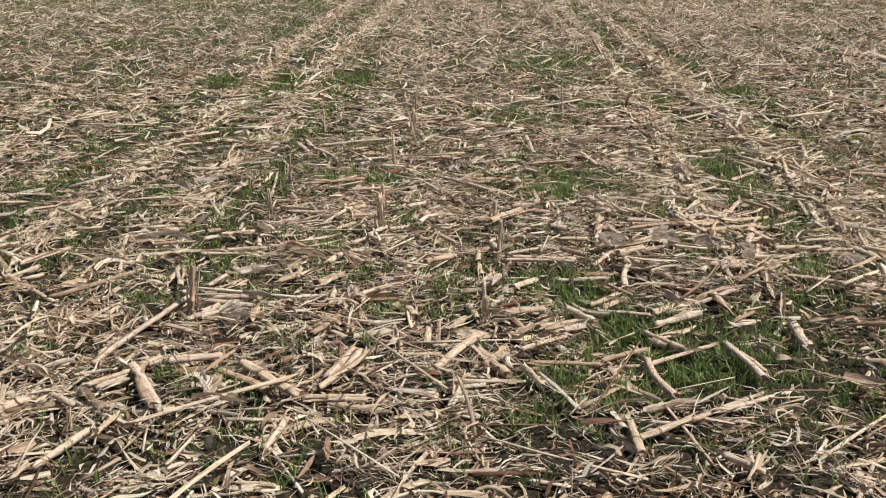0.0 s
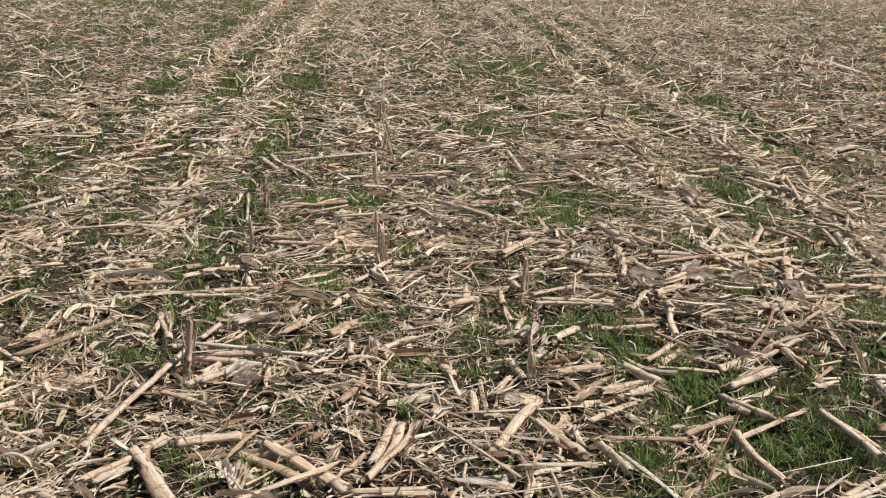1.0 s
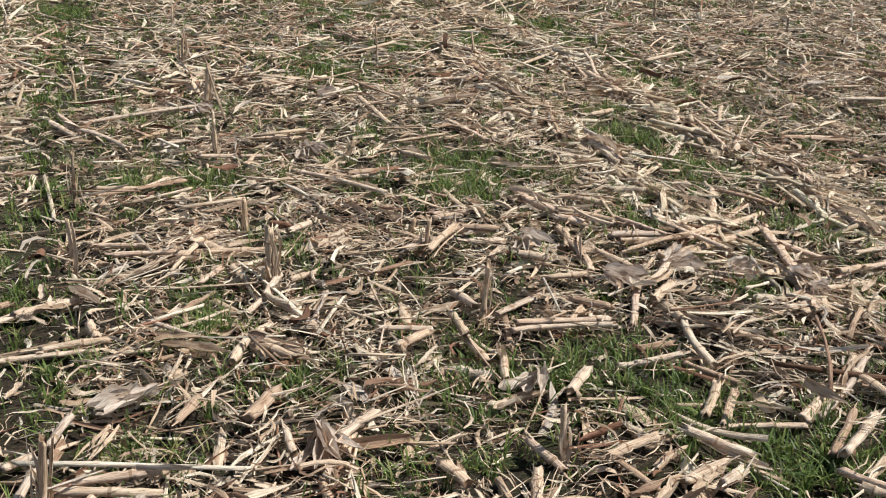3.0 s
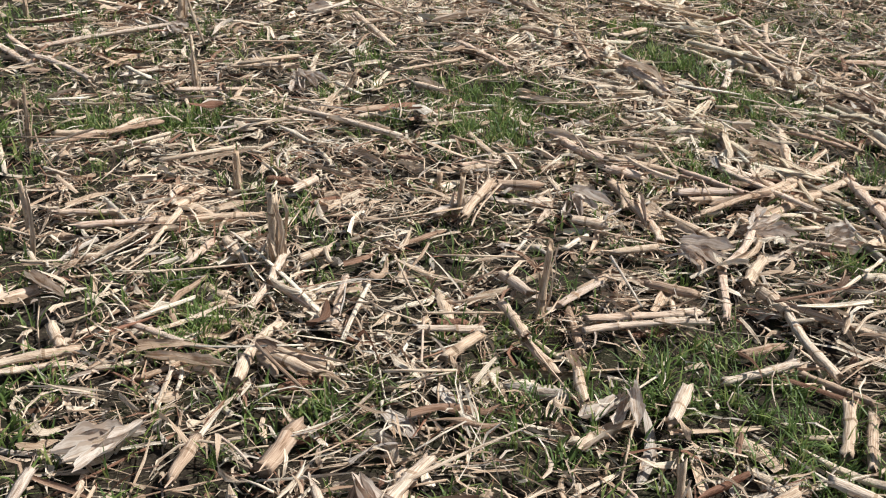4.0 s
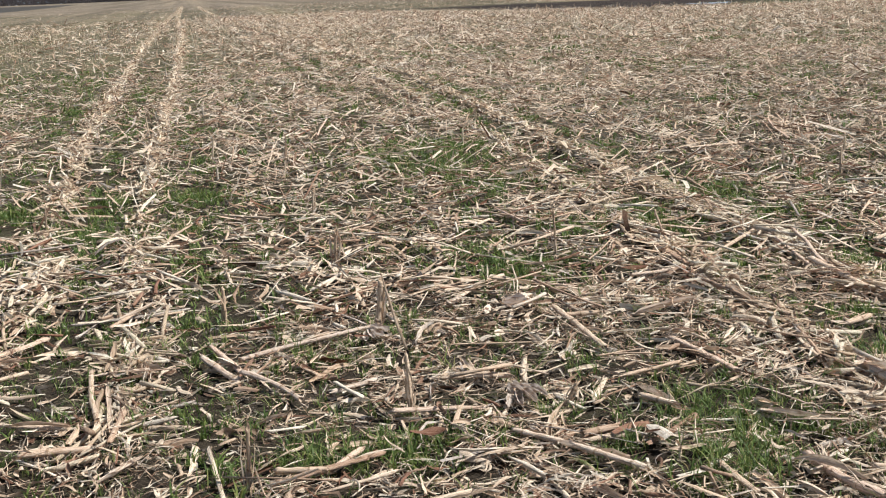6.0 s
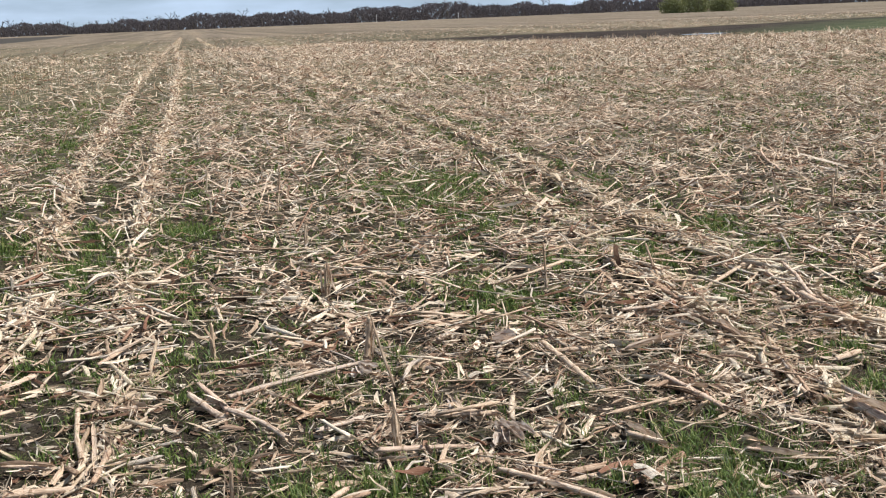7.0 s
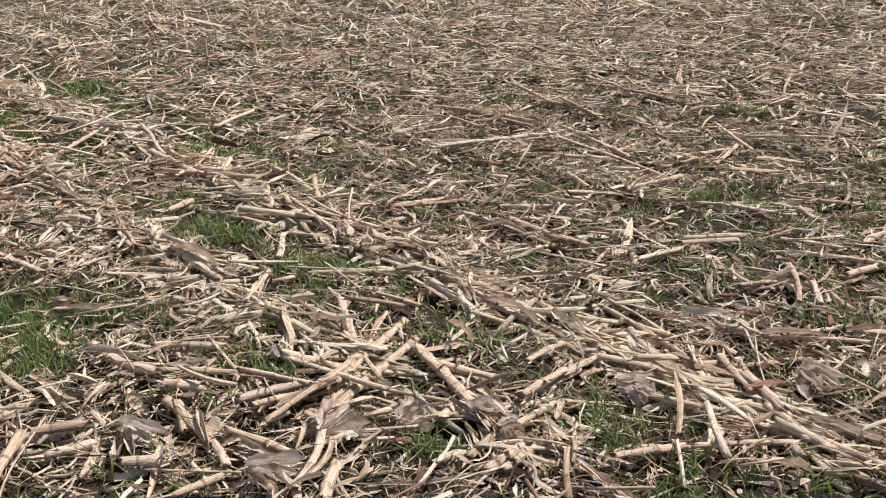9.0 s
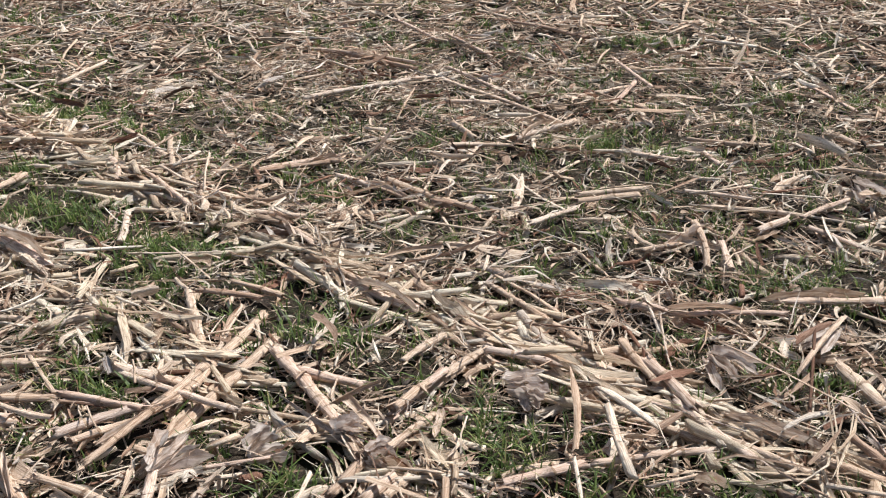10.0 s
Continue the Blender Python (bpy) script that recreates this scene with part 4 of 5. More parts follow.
# ---- single pieces: stalks, straws, leaves, husks, cobs and standing stubs ----
def tube_mesh(name, length, radius, sides, material, seed, knots=True, upright=False):
    """A stem along x from 0 to length with knots, a slight sweep, and hollowed, slanting ends."""
    r = random.Random(seed)
    n = max(5, int(length / 0.03))
    sweep, lift, knot = r.uniform(-0.018, 0.018), r.uniform(0, 0.008), r.uniform(0.05, 0.12)
    every, squash, slant = r.uniform(0.13, 0.18), r.uniform(0.6, 0.92), r.uniform(-0.8, 0.8)
    verts, uvs, knotty = [], [], []
    wander, drift = [r.uniform(-0.9, 0.9) for _ in range(4)], [r.uniform(0.78, 1.2) for _ in range(sides)]
    rings = [knot + k * every for k in range(12) if knot + k * every < length - 0.02] if knots else []
    stations = sorted([0.0, length] + [length * (i + 0.5) / n for i in range(n)] + [c + d for c in rings for d in (-0.0045, 0.0045)])
    for s in stations:
        u = s / length
        near = abs((s - knot + every / 2) % every - every / 2) / 0.009
        rad = radius * (1.06 - 0.16 * u) * (1 + (0.16 * math.exp(-near * near) if knots else 0)) * r.uniform(0.9, 1.1)
        knotty.append(any(abs(s - c + 0.0045) < 0.001 for c in rings))
        kink = sum(wander[k] * max(0.0, u - 0.2 - 0.2 * k) for k in range(4)) * length * 0.10
        for j in range(sides):
            a = 2 * math.pi * j / sides
            cut = (slant * math.cos(a) + r.uniform(-1.1, 1.1)) * radius * (1 if u in (0.0, 1.0) else 0)
            bulge = drift[j] * r.uniform(0.86, 1.14)
            side, up = rad * math.cos(a) * bulge + kink, rad * math.sin(a) * squash * bulge
            verts.append((s + cut, side + sweep * length * 4 * u * (1 - u), up + lift * length * 4 * u * (1 - u)))
            uvs.append((s, a * radius))
    faces, kinds = [], []
    rows = len(stations)
    for i in range(rows - 1):
        for j in range(sides):
            k = (j + 1) % sides
            faces.append((i * sides + j, i * sides + k, (i + 1) * sides + k, (i + 1) * sides + j))
            kinds.append(1 if knotty[i] and i else 0)
    for row, sign in ((0, 1), (rows - 1, -1)):
        ring = [verts[row * sides + j] for j in range(sides)]
        mid = np.mean(ring, 0)
        first = len(verts)
        for v in ring:
            q = mid + (np.array(v) - mid) * 0.72
            verts.append((q[0] + sign * radius * 0.5, q[1], q[2]))
            uvs.append((0, 0))
        for j in range(sides):
            k = (j + 1) % sides
            quad = (row * sides + j, first + j, first + k, row * sides + k)
            faces.append(quad if sign > 0 else quad[::-1])
            kinds.append(1)
        for j in range(0, sides - 2, 2):
            quad = (first, first + j + 1, first + j + 2, first + (j + 3) % sides)
            faces.append(quad[::-1] if sign > 0 else quad)
            kinds.append(1)
    # splinters standing out of the broken ends
    for end, sign in ((0.0, -1), (length, 1)):
        for _ in range(0 if upright else r.randint(2, 5)):
            a, long, half = r.uniform(0, 6.28), r.uniform(0.5, 2.6) * radius, r.uniform(0.12, 0.3) * radius
            mid = [verts[(0 if sign < 0 else rows - 1) * sides + int(a / 6.2832 * sides) % sides][i] for i in range(3)]
            k, flare = len(verts), r.uniform(0.0, 0.35)
            ty, tz = -math.sin(a) * half, math.cos(a) * half
            for d, f in ((-1.2 * radius, 1.0), (long, 0.35)):
                out = max(0.0, d) * flare
                for q in (-f, f):
                    verts.append((mid[0] + sign * d, mid[1] + q * ty + out * math.cos(a), mid[2] + q * tz + out * math.sin(a)))
                    uvs.append((d, q * half))
            faces.append((k, k + 1, k + 3, k + 2))
            kinds.append(0)
    v = np.array(verts)
    if upright:
        v = v[:, [2, 1, 0]] * (-1, 1, 1)
    else:
        v = v - (length / 2, 0, 0)
    return mesh_of(name, v, faces, uvs, [material, KNOT], True, kinds)


def blade_mesh(name, length, width, material, seed, curl=0.5, droop=0.0, wave=1.0):
    """A dry leaf along x: cupped, twisted, with a raised midrib and an uneven edge."""
    r = random.Random(seed)
    n, m = 14, 6
    twist, bend, side = r.uniform(-0.9, 0.9), r.uniform(-0.05, 0.09), r.uniform(-0.07, 0.07)
    cup, phase, start = r.uniform(0.3, 1.3) * curl, r.uniform(0, 6), r.uniform(0.45, 0.95)
    torn, pleat = r.uniform(2.5, 7.0), [r.uniform(-0.07, 0.07) for _ in range(m + 1)]
    verts, uvs = [], []
    for i in range(n + 1):
        u = i / n
        w = width * min(1, start + 1.5 * u) * min(1, (1 - u) * torn + 0.2) * (1 + 0.12 * math.sin(9 * u + phase) + r.uniform(-0.16, 0.16))
        turn = twist * (u - 0.5) + 0.25 * math.sin(5 * u + phase) * wave
        for j in range(m + 1):
            v = j / m - 0.5
            y, z = w * v, cup * w * (4 * v * v - 0.5) + w * pleat[j] + 0.0012 * (j == m // 2) + wave * 0.10 * w * math.sin(14 * u + 3 * v + phase)
            y, z = y * math.cos(turn) - z * math.sin(turn), y * math.sin(turn) + z * math.cos(turn)
            arc = bend * length * 4 * u * (1 - u)
            verts.append((length * (u - 0.5 + (r.uniform(-0.05, 0.05) if i in (0, n) else 0)), y + side * length * 4 * u * (1 - u), z + arc - droop * length * u * u))
            uvs.append((u * length, v * width))
    faces = [(i * (m + 1) + j, (i + 1) * (m + 1) + j, (i + 1) * (m + 1) + j + 1, i * (m + 1) + j + 1) for i in range(n) for j in range(m)]
    return mesh_of(name, verts, faces, uvs, material, True)


def part(name, data, parent, label=""):
    ob = new(name, data)
    ob.parent = parent
    return tagged(ob, label) if label else ob


pick = random.Random(5)
STALKS = [(l, [tube_mesh("corn_stalk", l, 0.0122, 8, STEM, 10 * i + s) for s in range(4)]) for i, l in enumerate((0.14, 0.24, 0.38, 0.6, 0.95))]
STRAWS = [(l, [tube_mesh("straw_stem", l, 0.0038, 6, STEM, 70 + 10 * i + s, False) for s in range(2)]) for i, l in enumerate((0.2, 0.45, 0.9))]
LEAVES = [blade_mesh("dry_leaf", 0.3, 0.023, LEAF, 120 + s, 0.9) for s in range(9)]
SHEATHS = [blade_mesh("sheath", 0.3, 0.017, LEAF, 150 + s, 0.9, 0.0, 0.6) for s in range(5)]
STALK_WORDS = ["pale tan broken corn stalk lying on the residue", "buff corn stalk with dark knots lying flat", "dry corn stalk lying across straw on the field"]


def nearest(kinds, length):
    return min(kinds, key=lambda k: abs(math.log(k[0] / length)))


def ground_at(x, y):
    return float(land(x, y))


def stalk(x, y, length, turn, thick=1.0):
    l, meshes = nearest(STALKS, length)
    ob = new("corn_stalk", pick.choice(meshes))
    f = thick * pick.uniform(0.95, 1.35)
    rise = 0.012 * f + pick.uniform(0.025, 0.045)
    ob.matrix_basis = pose(x, y, ground_at(x, y) + rise, 0, pick.uniform(-2.5, 2.5), turn + (180 if pick.random() < 0.5 else 0)) @ pose(0, 0, 0, pick.uniform(-20, 20)) @ Matrix.Diagonal((length / l, f, f, 1))
    tagged(ob, "thick " + STALK_WORDS[1] if thick > 1.2 else pick.choice(STALK_WORDS), "corn stalk", "fallen corn stalks")
    if length > 0.3 and pick.random() < 0.45:
        sheath = part("sheath", pick.choice(SHEATHS), ob, "papery dry leaf sheath")
        sheath.matrix_basis = pose(pick.uniform(-0.1, 0.1), 0.006, 0.006, pick.uniform(-60, 60), 0, pick.uniform(-9, 9))
    return ob


def straw(x, y, length, turn, thick=1.0):
    l, meshes = nearest(STRAWS, length)
    ob = new("straw_stem", pick.choice(meshes))
    ob.matrix_basis = pose(x, y, ground_at(x, y) + pick.uniform(0.04, 0.06), 0, pick.uniform(-2, 2), turn) @ Matrix.Diagonal((length / l, thick, thick, 1))
    return tagged(ob, "thin pale straw stem lying over the residue", "straw", "thin straw stems")


def leaf(x, y, length, turn, wide=1.0):
    ob = new("dry_leaf", pick.choice(LEAVES))
    ob.matrix_basis = pose(x, y, ground_at(x, y) + 0.05, pick.uniform(-15, 15), pick.uniform(-4, 4), turn) @ Matrix.Diagonal((length / 0.3, min(wide, 1.1), min(wide, 1.1), 1))
    return tagged(ob, "wide dry tan corn leaf curled on the residue" if wide > 1.2 else "narrow dry corn leaf curled on the residue", "leaf", "dry corn leaves")


def husk(x, y, length, turn, wide=1.0):
    """An opened ear husk: pale papery leaves that spread from one end."""
    length = min(length, 0.2)
    verts, faces, uvs, base = [], [], [], 0
    for i in range(4):
        me = blade_mesh("husk_piece", length * pick.uniform(0.7, 1.1), 0.028 * wide, HUSK, pick.randint(0, 9999), 1.0, 0.0, 0.9)
        co = np.array([v.co for v in me.vertices])
        a = (i - 1.5) * 0.32
        co = co + (length * 0.5, 0, 0.012 * i)
        co = np.column_stack([co[:, 0] * math.cos(a) - co[:, 1] * math.sin(a) - length * 0.5, co[:, 0] * math.sin(a) + co[:, 1] * math.cos(a), co[:, 2]])
        verts.append(co)
        faces.append(np.array([list(p.vertices) for p in me.polygons]) + base)
        uvs.append(np.column_stack([np.repeat(np.linspace(0, length, 15), 7), np.tile(np.linspace(-0.01, 0.01, 7), 15)]))
        base += len(co)
        bpy.data.meshes.remove(me)
    ob = new("corn_husk", mesh_of("corn_husk", np.vstack(verts), np.vstack(faces), np.vstack(uvs), HUSK, True))
    ob.matrix_basis = pose(x, y, ground_at(x, y) + 0.045, 0, 0, turn)
    return tagged(ob, "pale papery corn husk opened on the residue", "corn husk", "corn husks")


def cob(x, y, length, turn, wide=1.0):
    """A shelled cob: rows of empty kernel sockets round a tapering core."""
    n, m = 22, 14
    verts, faces = [], []
    for i in range(n + 1):
        u = i / n
        rad = 0.0135 * min(1, 3.2 * (1 - u) + 0.35) * min(1, 0.6 + 4 * u)
        for j in range(m):
            bump = 1 + 0.13 * math.cos(math.pi * i) * math.cos(math.pi * j)
            a = 2 * math.pi * j / m
            verts.append((length * (u - 0.5), rad * bump * math.cos(a), rad * bump * math.sin(a)))
    for i in range(n):
        for j in range(m):
            k = (j + 1) % m
            faces.append((i * m + j, i * m + k, (i + 1) * m + k, (i + 1) * m + j))
    for row in (0, n):
        for j in range(0, m - 2, 2):
            faces.append((row * m, row * m + j + 1, row * m + j + 2, row * m + (j + 3) % m))
    ob = new("corn_cob", mesh_of("corn_cob", verts, faces, None, COB, True))
    ob.matrix_basis = pose(x, y, ground_at(x, y) + 0.03, 0, 0, turn)
    return tagged(ob, "reddish brown shelled corn cob among dry stalks", "corn cob", "corn cobs")


def stub(x, y, height, lean, towards, thick=1.0):
    """A cut stem still rooted in its row, with peeling sheath leaves."""
    height = max(height, 0.07)
    base = new("corn_stub")
    base.matrix_basis = pose(x, y, ground_at(x, y), 0, 0, towards) @ pose(0, 0, 0, 0, min(lean, 40))
    seed = pick.randint(0, 9999)
    stem = part("stem", tube_mesh("stub_stem", height + 0.02, 0.0125 * thick ** 0.8, 8, STUB, seed, True, True), base, "weathered brown cut stem")
    stem.location = (0, 0, -0.02)
    r = np.random.default_rng(seed)
    count = 10 if thick > 1.2 else 5
    for i in range(2):
        n = count // 2 + i
        face = r.uniform(0, 2 * np.pi) + r.normal(0, 0.7, n)
        long = height * r.uniform(0.4, 1.08, n)
        out = 0.0135 * thick ** 0.8 + 0.001 * r.random(n)
        at = np.column_stack([out * np.cos(face), out * np.sin(face), long * 0.5 - 0.005])
        loose = r.uniform(0.0, 0.10, n)
        at[:, :2] *= (1 + long * loose * 25)[:, None]
        shreds = strips(at, long, 0.009 * thick ** 0.5 * r.lognormal(0, 0.4, n), face, np.pi / 2 - loose, np.full(n, np.pi / 2) * 0 + r.normal(0, 0.3, n), 5, 0.5)
        verts, grain = shreds[0].reshape(n, 18, 3), shreds[2].reshape(n, 18, 2)
        for k in range(n):
            part("sheath", mesh_of("stub_sheath", verts[k], shreds[1][:10], grain[k], LEAF if i else STUB), base, "shredded dry sheath leaf")
    n = 11
    spread = np.arange(n) * 2 * np.pi / n + 0.2 * np.cos(seed + np.arange(n))
    ring = np.column_stack([0.022 * np.cos(spread), 0.022 * np.sin(spread), np.full(n, 0.012)])
    roots = tubes(ring, np.full(n, 0.055), np.full(n, 0.005), spread, np.full(n, -0.75), 4, 1)
    part("root_crown", mesh_of("root_crown", *roots, STUB, True), base, "splayed brace roots")
    words = "thick weathered corn stub standing in its row" if thick > 1.2 else ("leaning cut corn stub standing in its row" if lean > 15 else "short cut corn stub standing in its row")
    return tagged(base, words, "corn stub", "standing corn stubs")


def raised_leaf(x, y, height, lean, towards, thick=1.0):
    """A dry leaf whose far end stands clear of the ground."""
    height = max(height, 0.05)
    reach = height * math.tan(radians(min(lean, 70)))
    length = math.hypot(height, reach) + 0.05
    ob = new("dry_leaf", blade_mesh("dry_leaf", length, 0.015, LEAF, pick.randint(0, 9999), 1.0))
    up = math.degrees(math.atan2(height, reach))
    ob.matrix_basis = pose(x, y, ground_at(x, y) - 0.008, 0, 0, towards) @ pose(0, 0, 0, 0, -up, 0) @ pose(length / 2 - 0.01, 0, 0, 60)
    return tagged(ob, "brown dry corn leaf standing up out of the residue", "leaf", "dry corn leaves")


stub(0.17, 7.45, 0.13, 27, -13)
stub(0.85, 7.55, 0.10, 47, -21)
stub(0.95, 9.79, 0.32, 3, 165, 0.7)
stub(-1.15, 7.07, 0.24, 2, -1)
stub(-0.46, 7.54, 0.28, 3, 169)
stub(-0.41, 8.68, 0.28, 7, -9, 1.35)
stub(-1.17, 9.15, 0.21, 1, -1)
stub(-0.42, 10.23, 0.22, 3, -7, 1.35)
stub(-0.39, 11.82, 0.20, 5, -6)
stub(-0.39, 14.25, 0.32, 4, -4, 0.7)
stub(-1.20, 4.54, 0.26, 5, 7, 1.35)
stub(-0.45, 5.85, 0.24, 0, 174, 2.2)
stub(0.11, 4.45, 0.18, 2, 159)
stub(0.20, 5.35, 0.23, 4, -17)
stub(0.20, 6.02, 0.16, 3, -14)
stub(0.21, 6.27, 0.07, 6, -14)
stub(-1.15, 6.32, 0.18, 2, -179, 0.7)
stub(-0.47, 6.40, 0.17, 0, 169)
raised_leaf(2.96, 6.97, 0.19, 50, -41)
raised_leaf(2.90, 8.19, 0.09, 69, -33)
raised_leaf(3.19, 9.18, 0.10, 59, -34)
raised_leaf(-1.13, 7.62, 0.04, 78, -2)
raised_leaf(-0.32, 8.34, 0.36, 15, 169)
raised_leaf(-0.33, 10.23, 0.22, 16, 172)
raised_leaf(-1.14, 6.14, 0.19, 2, 1)
raised_leaf(0.05, 3.28, 0.23, 13, 180)
stalk(1.54, 5.94, 0.61, -156, 1.35)
stalk(1.09, 5.77, 0.35, -167)
stalk(1.63, 6.06, 0.32, -145, 0.7)
stalk(1.31, 5.88, 0.50, -79)
stalk(1.06, 5.88, 0.23, -11)
stalk(1.55, 5.61, 0.50, -112, 1.35)
stalk(2.13, 5.88, 0.39, -96)
stalk(2.18, 5.51, 0.68, -103)
stalk(1.53, 7.16, 0.56, -95, 1.35)
stalk(1.88, 6.22, 0.23, -81)
stalk(1.58, 6.17, 0.49, -122)
stalk(1.69, 5.32, 0.16, 8)
stalk(1.92, 5.49, 0.20, 3)
stalk(1.35, 5.21, 0.18, 14)
stalk(1.15, 5.48, 0.26, -35, 0.7)
stalk(0.78, 5.85, 0.19, -100)
stalk(1.63, 5.59, 0.23, -77)
stalk(1.23, 6.67, 0.12, -51, 0.7)
stalk(1.11, 5.96, 0.23, -61, 0.7)
stalk(1.78, 6.24, 0.24, -61)
stalk(2.33, 5.37, 0.53, -110)
stalk(2.02, 4.70, 0.21, -86, 1.35)
stalk(2.08, 4.47, 0.37, -97, 1.35)
stalk(2.21, 4.82, 0.30, -121)
stalk(1.64, 4.82, 0.23, -23, 1.35)
stalk(1.87, 4.67, 0.32, -40)
stalk(2.99, 4.69, 0.42, -51)
stalk(2.51, 4.37, 0.32, -126, 1.35)
stalk(2.21, 4.24, 0.23, -118)
stalk(3.06, 5.12, 0.26, -139)
stalk(2.56, 5.13, 0.18, -83)
stalk(2.24, 5.10, 0.18, -34)
stalk(2.09, 4.89, 0.20, -74)
stalk(2.70, 4.91, 0.37, -51, 0.7)
stalk(2.50, 5.67, 0.19, -94)
stalk(3.01, 5.34, 0.17, -29)
stalk(2.81, 4.61, 0.14, -102)
stalk(2.09, 5.25, 0.25, -66)
stalk(2.29, 8.11, 0.60, -101)
stalk(2.27, 7.72, 0.39, -112)
stalk(2.27, 7.31, 0.57, -105)
stalk(2.29, 7.54, 0.45, -102)
stalk(2.57, 7.70, 0.56, -120)
stalk(2.34, 7.22, 0.51, -116)
stalk(2.58, 7.93, 0.52, -104)
stalk(2.28, 6.53, 0.35, -100)
stalk(2.82, 7.10, 0.39, -32)
stalk(2.84, 6.53, 0.66, -92)
stalk(4.35, 8.27, 0.85, -85)
stalk(1.90, 7.06, 0.36, 50)
stalk(2.32, 6.71, 0.29, -59)
stalk(1.86, 7.91, 0.18, 18)
stalk(3.88, 8.26, 0.30, -16)
stalk(4.16, 7.85, 0.42, -7)
stalk(4.20, 7.02, 1.06, -101)
stalk(3.40, 5.81, 0.30, -35, 1.35)
stalk(3.03, 5.83, 0.27, -5)
stalk(3.29, 5.75, 0.28, -30)
stalk(3.59, 5.44, 0.28, -74)
stalk(3.57, 5.28, 0.40, -69)
stalk(4.23, 5.08, 0.26, -79, 1.35)
stalk(3.53, 4.91, 0.26, -100)
stalk(3.73, 5.05, 0.27, -15)
stalk(3.84, 6.51, 0.34, -13)
stalk(4.25, 5.80, 0.29, -69)
stalk(5.22, 5.70, 0.56, -125)
stalk(4.63, 5.36, 0.22, -118)
stalk(3.53, 6.63, 0.31, -58)
stalk(3.87, 5.90, 0.22, -81)
stalk(4.04, 5.71, 0.24, -126)
stalk(5.05, 6.79, 0.70, -130)
stalk(4.65, 6.70, 0.39, -18)
stalk(4.11, 7.18, 0.27, -48)
stalk(5.05, 8.01, 0.67, -113)
stalk(5.36, 6.60, 0.52, -47)
stalk(0.06, 6.98, 0.59, -56, 1.35)
stalk(0.94, 7.75, 0.54, -87)
stalk(1.51, 7.74, 0.45, -111)
stalk(1.52, 7.14, 0.47, -97, 1.35)
stalk(0.48, 6.55, 0.23, -86)
stalk(0.83, 6.47, 0.38, -75, 1.35)
stalk(0.97, 6.18, 0.27, -50)
stalk(0.98, 6.96, 0.33, -39)
stalk(0.54, 8.32, 0.70, -91)
stalk(0.59, 9.16, 0.52, -40, 0.7)
stalk(0.51, 7.27, 0.17, -56)
stalk(0.19, 7.08, 0.17, 14)
stalk(-0.06, 7.78, 0.16, -26)
stalk(0.41, 6.37, 0.17, 0)
stalk(0.43, 6.14, 0.15, -20)
stalk(1.05, 6.40, 0.25, -42)
stalk(0.88, 6.13, 0.14, -52, 1.35)
stalk(0.80, 5.98, 0.22, -108)
stalk(1.59, 10.21, 0.57, -100)
stalk(1.60, 9.55, 0.78, -97)
stalk(2.05, 9.57, 1.00, 39)
stalk(2.33, 9.39, 0.79, -98)
stalk(2.24, 8.69, 0.63, -97)
stalk(2.41, 9.27, 0.79, -104)
stalk(0.99, 10.91, 0.46, -86)
stalk(2.26, 11.26, 0.29, -65)
stalk(3.94, 13.31, 0.83, 10)
stalk(5.01, 14.06, 1.30, -110)
stalk(4.42, 8.30, 0.85, -83)
stalk(5.21, 8.61, 0.77, -109)
stalk(5.05, 8.04, 0.56, -110)
stalk(3.99, 7.84, 0.89, -9)
stalk(4.36, 7.33, 0.77, -105)
stalk(3.62, 8.76, 0.64, -107)
stalk(9.45, 11.73, 1.30, -129)
stalk(12.61, 15.34, 1.30, -132)
stalk(9.12, 16.51, 1.30, -120)
stalk(9.09, 15.67, 1.30, -121)
stalk(6.76, 9.48, 0.58, -116)
stalk(6.76, 9.19, 0.83, -126)
stalk(5.82, 10.99, 0.71, -103)
stalk(6.71, 10.88, 1.19, -114)
stalk(5.74, 7.89, 0.68, -95)
stalk(4.54, 9.72, 0.49, -103)
stalk(-1.21, 8.32, 0.42, -68)
stalk(-1.00, 7.96, 0.46, -57)
stalk(-1.16, 8.43, 0.42, -78)
stalk(-0.76, 8.55, 0.79, 25)
stalk(-1.78, 8.13, 0.62, -85)
stalk(-1.65, 7.70, 0.34, 82)
stalk(-1.65, 8.37, 0.25, 5)
stalk(-2.02, 7.87, 0.31, -17)
stalk(-2.17, 8.47, 0.20, 42)
stalk(-0.65, 7.89, 0.23, 26)
stalk(-0.38, 7.43, 0.36, -15)
stalk(-1.86, 7.57, 0.30, -10)
stalk(-1.66, 9.24, 0.40, 59)
stalk(-2.19, 8.90, 0.36, 49)
stalk(-0.78, 7.14, 0.17, 51)
stalk(-0.96, 7.08, 0.20, -12)
stalk(0.65, 7.64, 0.30, 12)
stalk(1.60, 8.31, 0.40, -84)
stalk(1.60, 9.45, 0.56, -98)
stalk(1.37, 9.13, 0.39, 13)
stalk(0.63, 8.50, 0.19, -4)
stalk(-0.13, 7.77, 0.31, -14)
stalk(0.19, 7.03, 0.15, 4)
stalk(0.14, 9.08, 0.32, 47)
stalk(-0.92, 11.79, 0.46, -42)
stalk(0.29, 16.82, 1.30, 77)
stalk(-2.53, 22.31, 1.30, -82)
stalk(-2.24, 13.07, 0.39, -14)
stalk(1.01, 10.90, 0.35, -88)
stalk(2.13, 10.51, 0.54, 23)
stalk(-1.40, 5.01, 0.30, 85)
stalk(-1.35, 4.97, 0.35, -79)
